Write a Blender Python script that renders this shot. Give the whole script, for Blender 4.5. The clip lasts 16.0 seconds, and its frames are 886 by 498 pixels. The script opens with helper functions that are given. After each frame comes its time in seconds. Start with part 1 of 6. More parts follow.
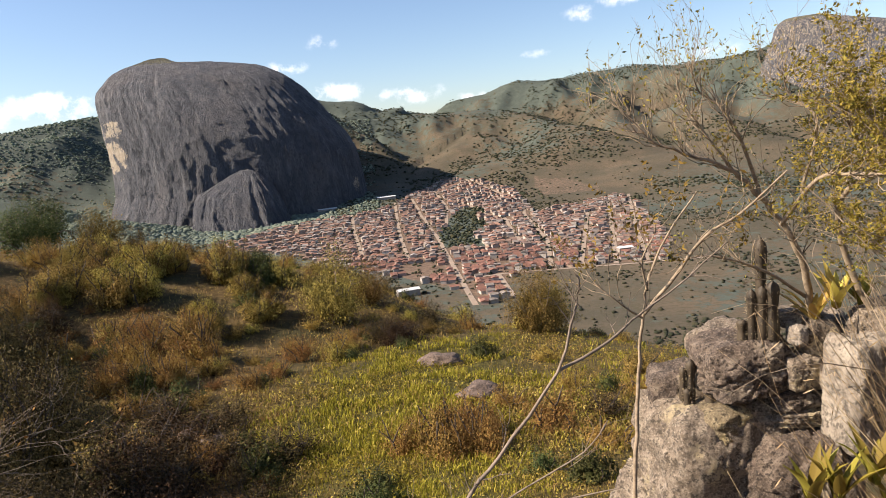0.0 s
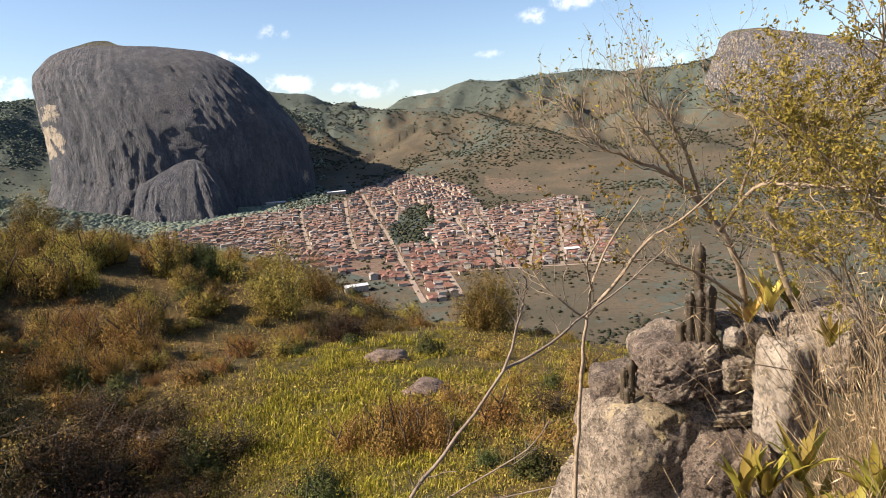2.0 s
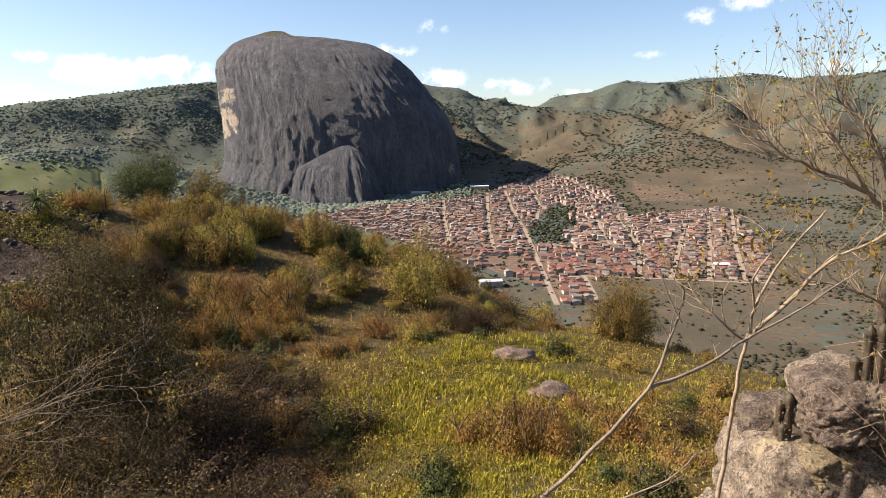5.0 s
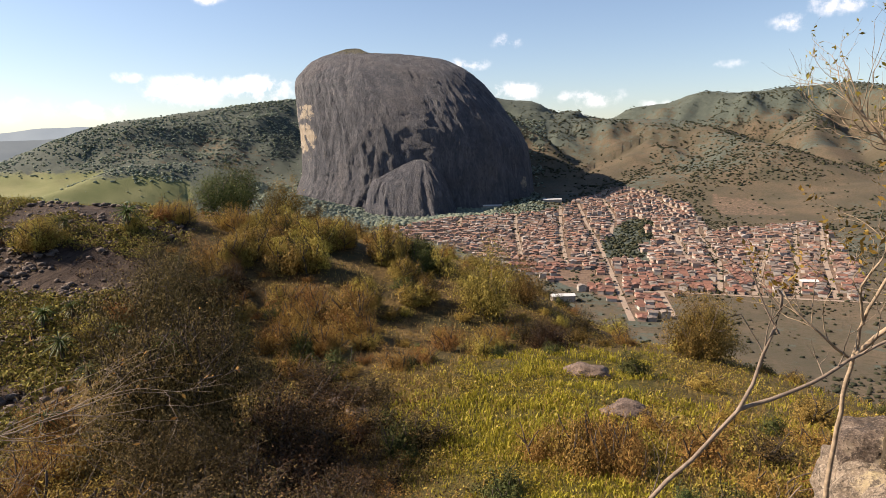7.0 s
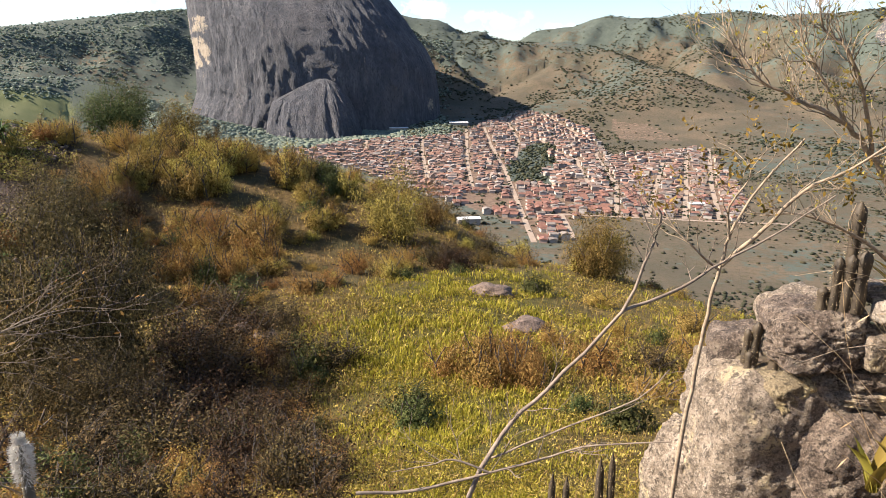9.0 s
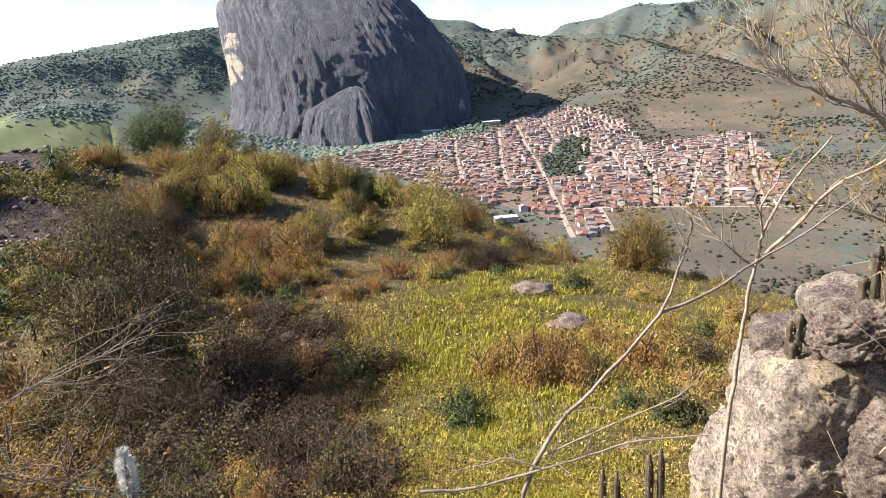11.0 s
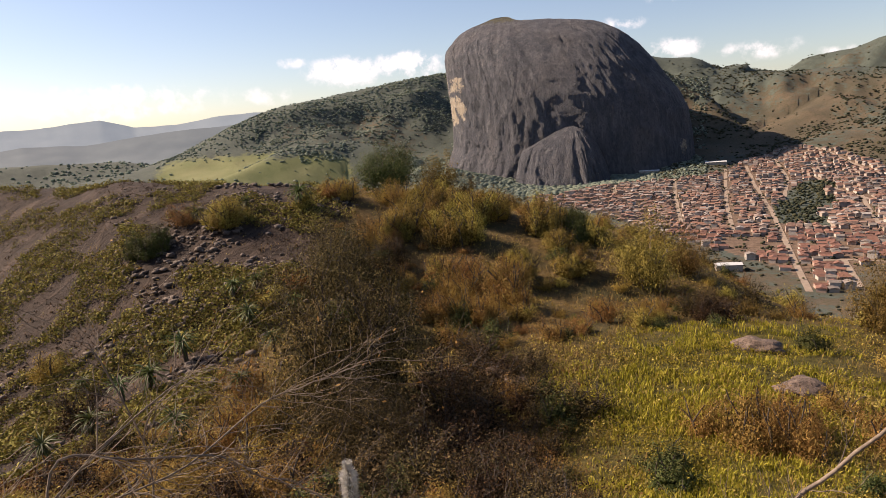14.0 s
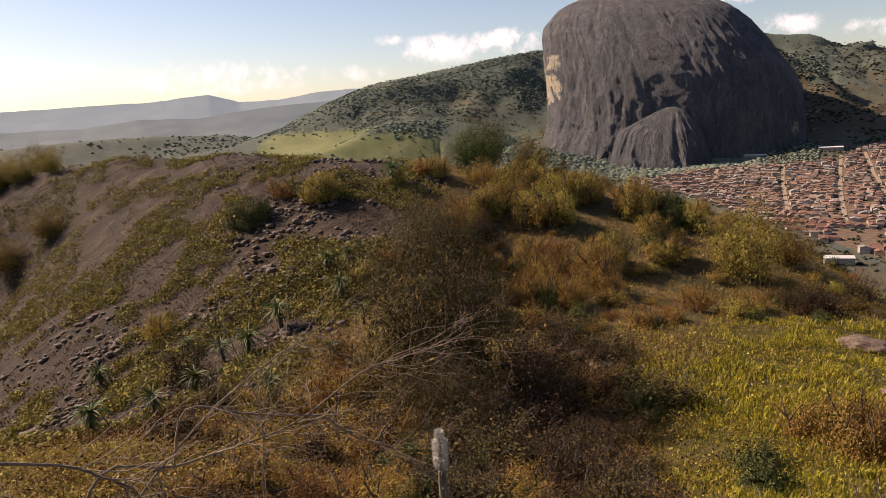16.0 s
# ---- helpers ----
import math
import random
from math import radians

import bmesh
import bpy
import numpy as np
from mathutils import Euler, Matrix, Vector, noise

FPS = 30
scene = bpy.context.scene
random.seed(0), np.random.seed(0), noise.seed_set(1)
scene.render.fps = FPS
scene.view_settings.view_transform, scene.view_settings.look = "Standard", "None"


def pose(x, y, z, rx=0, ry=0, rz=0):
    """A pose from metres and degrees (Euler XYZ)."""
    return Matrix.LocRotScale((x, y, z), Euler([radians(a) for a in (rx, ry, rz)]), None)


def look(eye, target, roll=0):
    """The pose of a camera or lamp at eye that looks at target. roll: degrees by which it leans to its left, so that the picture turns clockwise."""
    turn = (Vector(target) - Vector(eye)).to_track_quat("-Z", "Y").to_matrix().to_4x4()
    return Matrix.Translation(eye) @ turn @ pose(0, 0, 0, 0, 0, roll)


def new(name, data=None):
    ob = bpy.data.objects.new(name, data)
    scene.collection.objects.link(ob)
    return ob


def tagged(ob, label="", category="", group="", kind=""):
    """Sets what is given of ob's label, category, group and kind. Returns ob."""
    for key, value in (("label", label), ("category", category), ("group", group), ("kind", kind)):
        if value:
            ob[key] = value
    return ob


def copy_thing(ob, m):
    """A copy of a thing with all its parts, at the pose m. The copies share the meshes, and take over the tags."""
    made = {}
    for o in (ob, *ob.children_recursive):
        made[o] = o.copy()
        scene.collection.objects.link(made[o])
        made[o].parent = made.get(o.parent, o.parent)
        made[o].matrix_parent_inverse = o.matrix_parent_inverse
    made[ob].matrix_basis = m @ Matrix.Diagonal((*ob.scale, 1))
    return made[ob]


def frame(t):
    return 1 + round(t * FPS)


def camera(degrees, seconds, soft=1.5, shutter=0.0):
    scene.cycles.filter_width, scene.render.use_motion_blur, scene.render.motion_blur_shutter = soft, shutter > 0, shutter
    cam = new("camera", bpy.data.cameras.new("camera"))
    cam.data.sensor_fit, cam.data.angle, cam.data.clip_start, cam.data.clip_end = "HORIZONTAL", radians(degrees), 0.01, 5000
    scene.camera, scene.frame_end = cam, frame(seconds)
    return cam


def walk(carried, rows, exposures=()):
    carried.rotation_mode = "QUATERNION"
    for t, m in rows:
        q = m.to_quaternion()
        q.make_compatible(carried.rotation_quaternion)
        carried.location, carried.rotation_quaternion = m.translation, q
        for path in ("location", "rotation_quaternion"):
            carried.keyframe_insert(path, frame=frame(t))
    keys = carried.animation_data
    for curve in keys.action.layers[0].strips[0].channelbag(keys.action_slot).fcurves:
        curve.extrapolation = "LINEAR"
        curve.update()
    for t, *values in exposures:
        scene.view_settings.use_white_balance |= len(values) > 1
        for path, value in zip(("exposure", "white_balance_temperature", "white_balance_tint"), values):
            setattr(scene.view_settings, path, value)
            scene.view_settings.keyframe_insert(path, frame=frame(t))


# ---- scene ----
cam = camera(66.88, 16.0, soft=0.7)
PATH = [
    (0.0, 0.0, -0.0, 1.6, 80.349, 5.727, -0.974),
    (0.5, 0.0017, -0.0078, 1.6099, 80.42, 6.442, -3.52),
    (1.0, -0.0031, -0.0193, 1.6136, 81.367, 5.551, -4.601),
    (1.5, -0.0047, -0.0172, 1.6103, 80.23, 5.259, -3.608),
    (2.0, -0.0005, -0.008, 1.6068, 79.781, 3.655, -5.01),
    (2.5, -0.012, -0.013, 1.6091, 80.053, 2.94, -5.284),
    (3.0, -0.015, 0.0171, 1.593, 78.919, 0.67, -3.633),
    (3.5, -0.0212, 0.0267, 1.5932, 78.8, -0.0, -2.6),
    (4.0, -0.0315, 0.0356, 1.5936, 78.9, 0.469, 2.344),
    (6.5, -0.0077, 0.3097, 1.4966, 81.51, 0.689, 10.346),
    (7.0, -0.0066, 0.3388, 1.4835, 81.2, 1.064, 13.525),
    (7.5, -0.0148, 0.2956, 1.4937, 80.496, 1.12, 15.98),
    (8.0, -0.0002, 0.3027, 1.4789, 78.175, 0.435, 10.38),
    (8.5, -0.0169, 0.2289, 1.4912, 74.71, -0.541, 5.926),
    (11.0, -0.0283, -0.0184, 1.6154, 74.755, 3.371, 8.098),
    (11.5, -0.0257, -0.0304, 1.6108, 74.981, 3.029, 11.852),
    (12.0, -0.0194, -0.0251, 1.6123, 76.505, 1.784, 10.472),
    (12.5, -0.0246, -0.027, 1.619, 77.73, 2.125, 11.022),
    (13.0, -0.0398, -0.0686, 1.6331, 78.164, 2.493, 13.142),
    (13.5, -0.0442, -0.0183, 1.616, 78.622, 3.021, 18.746),
    (14.0, -0.0517, -0.0446, 1.6345, 79.238, 4.201, 26.097),
    (14.5, -0.0214, -0.1046, 1.6709, 78.936, 4.26, 29.795),
    (15.0, -0.0123, -0.1327, 1.685, 78.964, 4.265, 31.546),
    (15.5, 0.0044, -0.1708, 1.6901, 77.754, 3.583, 33.326),
    (16.0, -0.0127, -0.1575, 1.6819, 77.948, 3.468, 33.948),
]
walk(cam, [(t, pose(*r)) for t, *r in PATH], [
    (0.0, 1.28, 6300, 15), (4.0, 1.36, 6300, 15), (7.0, 1.2, 6700, 17), (7.5, 1.14, 6650, 17), (8.0, 1.19, 6600, 18), (8.5, 1.62, 6300, 15), (9.5, 1.74, 6100, 14), (11.0, 1.96, 5650, 13), (12.0, 1.83, 5750, 13), (13.0, 1.46, 6400, 16), (13.5, 1.32, 6800, 19), (14.0, 1.02, 6950, 22), (16.0, 0.9, 7250, 24)])

# ---- daylight: low afternoon sun from the west, hazy sky with a few small clouds ----
SUN_AZ, SUN_EL = -96.0, 36.0


def heading(az, el):
    a, e = radians(az), radians(el)
    return Vector((math.sin(a) * math.cos(e), math.cos(a) * math.cos(e), math.sin(e)))


sun = new("sun", bpy.data.lights.new("sun", "SUN"))
sun.data.energy, sun.data.angle, sun.data.color = 5.0, radians(0.6), (1.0, 0.86, 0.67)
sun.matrix_world = look(heading(SUN_AZ, SUN_EL) * 300, (0, 0, 0))

world = bpy.data.worlds.new("world")
scene.world = world
world.use_nodes = True
wt = world.node_tree
sky = wt.nodes.new("ShaderNodeTexSky")
sky.sky_type, sky.sun_disc = "NISHITA", False
sky.sun_elevation, sky.sun_rotation = radians(SUN_EL), radians(SUN_AZ)
sky.air_density, sky.dust_density, sky.ozone_density, sky.altitude = 1.0, 0.7, 2.0, 400
background = wt.nodes["Background"]
background.inputs["Strength"].default_value = 0.066
way = wt.nodes.new("ShaderNodeTexCoord")
billow = wt.nodes.new("ShaderNodeTexNoise")
billow.inputs["Scale"].default_value, billow.inputs["Detail"].default_value = 34.0, 8.0
billow.inputs["Roughness"].default_value = 0.62
wt.links.new(way.outputs["Generated"], billow.inputs["Vector"])
# each cloud: heading, height above the horizon, breadth and height in degrees, density
CLOUDS = [(-8.2, 8.2, 2.4, 1.4, .7), (9.0, 5.7, 3.4, 0.8, .55), (-11.5, 6.5, 3.6, 1.2, .8), (-7.6, 4.3, 4.6, 1.5, 1.0), (-1.5, 3.6, 6.0, 1.5, .8),
          (-34.0, 4.5, 5.5, 2.2, 1.15), (-38.0, 5.5, 2.6, .9, .7), (-28.6, 4.8, 5.5, 2.0, 1.1), (13.0, 8.4, 2.6, 1.4, .8), (16.6, 9.4, 5.0, 1.6, .8),
          (4.0, 2.9, 5.0, 0.9, .7), (23.0, 4.4, 4.0, 1.2, .7), (-31.9, 11.4, 2.4, 1.0, .7), (2.0, 8.2, 2.4, .7, .4), (-52.0, 3.2, 15.0, 2.4, .9), (-40.5, 3.0, 6.0, 1.6, .6)]
total = None
for az, el, wide, tall, dense in CLOUDS:
    c = heading(az, el)
    turn = wt.nodes.new("ShaderNodeMapping")
    turn.vector_type = "TEXTURE"
    turn.inputs["Location"].default_value = c
    turn.inputs["Rotation"].default_value = (0, 0, radians(-az))
    turn.inputs["Scale"].default_value = (radians(wide), radians(wide), radians(tall))
    wt.links.new(way.outputs["Generated"], turn.inputs["Vector"])
    far_off = wt.nodes.new("ShaderNodeVectorMath")
    far_off.operation = "LENGTH"
    wt.links.new(turn.outputs["Vector"], far_off.inputs[0])
    fade = wt.nodes.new("ShaderNodeMapRange")
    fade.interpolation_type = "SMOOTHSTEP"
    for k, v in (("From Min", 0.0), ("From Max", 1.0), ("To Min", dense), ("To Max", 0.0)):
        fade.inputs[k].default_value = v
    wt.links.new(far_off.outputs["Value"], fade.inputs["Value"])
    if total is None:
        total = fade.outputs["Result"]
    else:
        both = wt.nodes.new("ShaderNodeMath")
        both.operation = "MAXIMUM"
        wt.links.new(total, both.inputs[0])
        wt.links.new(fade.outputs["Result"], both.inputs[1])
        total = both.outputs["Value"]
puff = wt.nodes.new("ShaderNodeMath")
puff.operation = "MULTIPLY"
wt.links.new(total, puff.inputs[0])
torn = wt.nodes.new("ShaderNodeMapRange")
for k, v in (("From Min", 0.35), ("From Max", 0.65), ("To Min", 0.15), ("To Max", 0.85)):
    torn.inputs[k].default_value = v
wt.links.new(billow.outputs["Fac"], torn.inputs["Value"])
wt.links.new(torn.outputs["Result"], puff.inputs[1])
edge = wt.nodes.new("ShaderNodeMapRange")
edge.interpolation_type = "SMOOTHSTEP"
for k, v in (("From Min", 0.16), ("From Max", 0.62), ("To Min", 0.0), ("To Max", 0.95)):
    edge.inputs[k].default_value = v
wt.links.new(puff.outputs["Value"], edge.inputs["Value"])
cloud_mix = wt.nodes.new("ShaderNodeMix")
cloud_mix.data_type = "RGBA"
cloud_mix.inputs["B"].default_value = (9.0, 9.0, 9.0, 1)
wt.links.new(edge.outputs["Result"], cloud_mix.inputs["Factor"])
wt.links.new(sky.outputs["Color"], cloud_mix.inputs["A"])
wt.links.new(cloud_mix.outputs["Result"], background.inputs["Color"])

# ---- materials ----
def nodes_of(name):
    m = bpy.data.materials.new(name)
    m.use_nodes = True
    t = m.node_tree
    return m, t, t.nodes["Principled BSDF"]


def add(t, kind, **values):
    n = t.nodes.new(kind)
    for k, v in values.items():
        n.inputs[k.replace("_", " ")].default_value = v
    return n


def noise_fac(t, scale, detail=5.0, rough=0.6, stretch=None, coord="Object", warp=0.0):
    c = t.nodes.new("ShaderNodeTexCoord")
    src = c.outputs[coord]
    if stretch:
        mp = t.nodes.new("ShaderNodeMapping")
        mp.inputs["Scale"].default_value = stretch
        t.links.new(src, mp.inputs["Vector"])
        src = mp.outputs["Vector"]
    n = add(t, "ShaderNodeTexNoise", Scale=scale, Detail=detail, Roughness=rough, Distortion=warp)
    t.links.new(src, n.inputs["Vector"])
    return n.outputs["Fac"]


def ramp(t, fac, stops):
    r = t.nodes.new("ShaderNodeValToRGB")
    e = r.color_ramp.elements
    while len(e) < len(stops):
        e.new(0.5)
    for el, (p, c) in zip(e, stops):
        el.position, el.color = p, (*c, 1)
    t.links.new(fac, r.inputs["Fac"])
    return r.outputs["Color"]


def step(t, fac, lo, hi):
    r = add(t, "ShaderNodeMapRange", From_Min=lo, From_Max=hi)
    r.interpolation_type = "SMOOTHSTEP"
    t.links.new(fac, r.inputs["Value"])
    return r.outputs["Result"]


def mix(t, fac, a, b, kind="MIX"):
    n = t.nodes.new("ShaderNodeMix")
    n.data_type, n.blend_type = "RGBA", kind
    for k, v in (("Factor", fac), ("A", a), ("B", b)):
        if isinstance(v, (int, float)):
            n.inputs[k].default_value = v
        elif isinstance(v, tuple):
            n.inputs[k].default_value = (*v, 1)
        else:
            t.links.new(v, n.inputs[k])
    return n.outputs["Result"]


def calc(t, op, a, b=0.0):
    n = t.nodes.new("ShaderNodeMath")
    n.operation = op
    for i, v in enumerate((a, b)):
        if isinstance(v, (int, float)):
            n.inputs[i].default_value = v
        else:
            t.links.new(v, n.inputs[i])
    return n.outputs["Value"]


def bump(t, bsdf, fac, strength, distance):
    b = add(t, "ShaderNodeBump", Strength=strength, Distance=distance)
    t.links.new(fac, b.inputs["Height"])
    t.links.new(b.outputs["Normal"], bsdf.inputs["Normal"])


def leaf_material(name, tones, through_light=0.12, rough=0.75):
    """Leaves: every leaf takes one of the tones, every plant shifts a little."""
    m, t, bsdf = nodes_of(name)
    geo = t.nodes.new("ShaderNodeNewGeometry")
    info = t.nodes.new("ShaderNodeObjectInfo")
    n = len(tones)
    col = ramp(t, geo.outputs["Random Per Island"], [((i + 0.5) / n, c) for i, c in enumerate(tones)])
    hsv = add(t, "ShaderNodeHueSaturation")
    t.links.new(col, hsv.inputs["Color"])
    t.links.new(calc(t, "ADD", calc(t, "MULTIPLY", info.outputs["Random"], 0.05), 0.475), hsv.inputs["Hue"])
    t.links.new(calc(t, "ADD", calc(t, "MULTIPLY", info.outputs["Random"], 0.5), 0.76), hsv.inputs["Value"])
    t.links.new(hsv.outputs["Color"], bsdf.inputs["Base Color"])
    bsdf.inputs["Roughness"].default_value = rough
    bsdf.inputs["Specular IOR Level"].default_value = 0.12
    glow = t.nodes.new("ShaderNodeBsdfTranslucent")
    t.links.new(hsv.outputs["Color"], glow.inputs["Color"])
    both = t.nodes.new("ShaderNodeMixShader")
    both.inputs["Fac"].default_value = through_light
    t.links.new(bsdf.outputs["BSDF"], both.inputs[1])
    t.links.new(glow.outputs["BSDF"], both.inputs[2])
    t.links.new(both.outputs["Shader"], t.nodes["Material Output"].inputs["Surface"])
    return m


def bark_material(name, dark, light, scale=30):
    m, t, bsdf = nodes_of(name)
    f = noise_fac(t, scale, 6, 0.7)
    t.links.new(ramp(t, f, [(0.3, dark), (0.7, light)]), bsdf.inputs["Base Color"])
    bsdf.inputs["Roughness"].default_value = 0.85
    bump(t, bsdf, f, 0.5, 0.01)
    return m


def plain_material(name, a, b, scale, rough=0.8, depth=0.02, by_object=0.0):
    m, t, bsdf = nodes_of(name)
    f = noise_fac(t, scale, 5, 0.65)
    col = ramp(t, f, [(0.3, a), (0.7, b)])
    if by_object:
        info = t.nodes.new("ShaderNodeObjectInfo")
        hsv = add(t, "ShaderNodeHueSaturation")
        t.links.new(col, hsv.inputs["Color"])
        t.links.new(calc(t, "ADD", calc(t, "MULTIPLY", info.outputs["Random"], by_object), 1 - by_object / 2), hsv.inputs["Value"])
        col = hsv.outputs["Color"]
    t.links.new(col, bsdf.inputs["Base Color"])
    bsdf.inputs["Roughness"].default_value = rough
    bump(t, bsdf, f, 0.4, depth)
    return m


def rock_material(name, grain, lo, mid, hi, lichen=None, pit=0.03):
    """Weathered granite: mottled crust, dark pits and streaks, pale lichen."""
    m, t, bsdf = nodes_of(name)
    f1 = noise_fac(t, grain, 8, 0.75)
    f2 = noise_fac(t, grain * 4, 5, 0.75)
    f3 = noise_fac(t, grain * 0.3, 4, 0.65)
    f4 = noise_fac(t, grain * 9, 4, 0.7)
    col = ramp(t, f1, [(0.34, lo), (0.5, mid), (0.64, hi)])
    col = mix(t, step(t, f2, 0.48, 0.58), col, tuple(c * 0.35 for c in mid))
    col = mix(t, calc(t, "MULTIPLY", step(t, f4, 0.50, 0.66), .45), col, tuple(min(.6, c * 1.25) for c in hi))
    col = mix(t, calc(t, "MULTIPLY", step(t, f4, 0.44, 0.34), .5), col, tuple(c * .4 for c in lo))
    if lichen:
        col = mix(t, calc(t, "MULTIPLY", step(t, f3, 0.54, 0.64), step(t, f2, .58, .44)), col, lichen)
    t.links.new(col, bsdf.inputs["Base Color"])
    bsdf.inputs["Roughness"].default_value = 0.92
    bump(t, bsdf, calc(t, "ADD", calc(t, "ADD", f1, calc(t, "MULTIPLY", f2, 0.6)), calc(t, "MULTIPLY", f4, .25)), 1.0, pit * 1.8)
    return m


def ground_material():
    """The land: grass, dry scrub, bare granite, red earth, woods and pasture by the masks laid on the sheet."""
    m, t, bsdf = nodes_of("ground_cover")
    near = t.nodes.new("ShaderNodeVertexColor")
    near.layer_name = "near_cover"
    sp = t.nodes.new("ShaderNodeSeparateColor")
    t.links.new(near.outputs["Color"], sp.inputs["Color"])
    wide = t.nodes.new("ShaderNodeVertexColor")
    wide.layer_name = "far_cover"
    sw = t.nodes.new("ShaderNodeSeparateColor")
    t.links.new(wide.outputs["Color"], sw.inputs["Color"])
    small = noise_fac(t, 2.2, 7, 0.72)
    tiny = noise_fac(t, 11.0, 4, 0.7)
    mid = noise_fac(t, 0.16, 6, 0.65)
    big = noise_fac(t, 0.012, 6, 0.62)
    blot = noise_fac(t, 0.05, 8, 0.75)
    scrub = ramp(t, small, [(0.25, (0.024, 0.016, 0.006)), (0.5, (0.100, 0.066, 0.024)), (0.75, (0.200, 0.136, 0.050))])
    scrub = mix(t, step(t, mid, 0.45, 0.65), scrub, (0.0480, 0.0420, 0.0160))
    # meadow floor darkened in colour: the shade in gaps between the blades
    grass = ramp(t, small, [(0.25, (0.026, 0.024, 0.005)), (0.55, (0.075, 0.064, 0.012)), (0.8, (0.150, 0.125, 0.030))])
    streak = noise_fac(t, 0.9, 6, 0.7, stretch=(1.0, 0.25, 0.5), warp=0.6)
    granite = ramp(t, streak, [(0.28, (0.012, 0.0078, 0.0058)), (0.5, (0.034, 0.0230, 0.0170)), (0.72, (0.090, 0.063, 0.047))])
    granite = mix(t, step(t, tiny, 0.55, 0.7), granite, (0.020, 0.0138, 0.0100))
    ground = mix(t, sp.outputs["Green"], scrub, grass)
    edge = calc(t, "ADD", sp.outputs["Red"], calc(t, "MULTIPLY", calc(t, "SUBTRACT", small, 0.5), 0.9))
    ground = mix(t, step(t, edge, 0.4, 0.6), ground, granite)
    # distance: dry slopes, woods in the folds, pasture, bare earth
    dry = ramp(t, big, [(0.3, (0.060, 0.054, 0.037)), (0.5, (0.083, 0.068, 0.046)), (0.7, (0.122, 0.090, 0.059))])
    # wood tones blued and lifted for the haze over far slopes
    wood = ramp(t, blot, [(0.3, (0.042, 0.054, 0.047)), (0.7, (0.080, 0.094, 0.074))])
    pasture = ramp(t, big, [(0.3, (0.1045, 0.1230, 0.0454)), (0.7, (0.1783, 0.1783, 0.0825))])
    earth = ramp(t, mid, [(0.3, (0.0720, 0.0480, 0.0330)), (0.7, (0.1800, 0.1260, 0.0900))])
    patch = calc(t, "ADD", sw.outputs["Red"], calc(t, "MULTIPLY", calc(t, "SUBTRACT", blot, 0.5), 1.5))
    fleck = noise_fac(t, 0.22, 5, 0.7)
    dry = mix(t, calc(t, "MULTIPLY", step(t, fleck, 0.48, 0.6), 0.6), dry, (0.050, 0.048, 0.024))
    land = mix(t, step(t, patch, 0.42, 0.58), dry, wood)
    green = calc(t, "ADD", sw.outputs["Green"], calc(t, "MULTIPLY", calc(t, "SUBTRACT", blot, 0.5), 0.8))
    land = mix(t, step(t, green, 0.42, 0.62), land, pasture)
    bare = calc(t, "ADD", sw.outputs["Blue"], calc(t, "MULTIPLY", calc(t, "SUBTRACT", mid, 0.5), 0.7))
    land = mix(t, step(t, bare, 0.4, 0.6), land, earth)
    t.links.new(mix(t, sp.outputs["Blue"], land, ground), bsdf.inputs["Base Color"])
    bsdf.inputs["Roughness"].default_value = 0.95
    bsdf.inputs["Specular IOR Level"].default_value = 0.2
    bump(t, bsdf, calc(t, "ADD", calc(t, "ADD", small, calc(t, "MULTIPLY", tiny, 0.4)), calc(t, "MULTIPLY", streak, 2.5)), 0.9, 0.16)
    return m


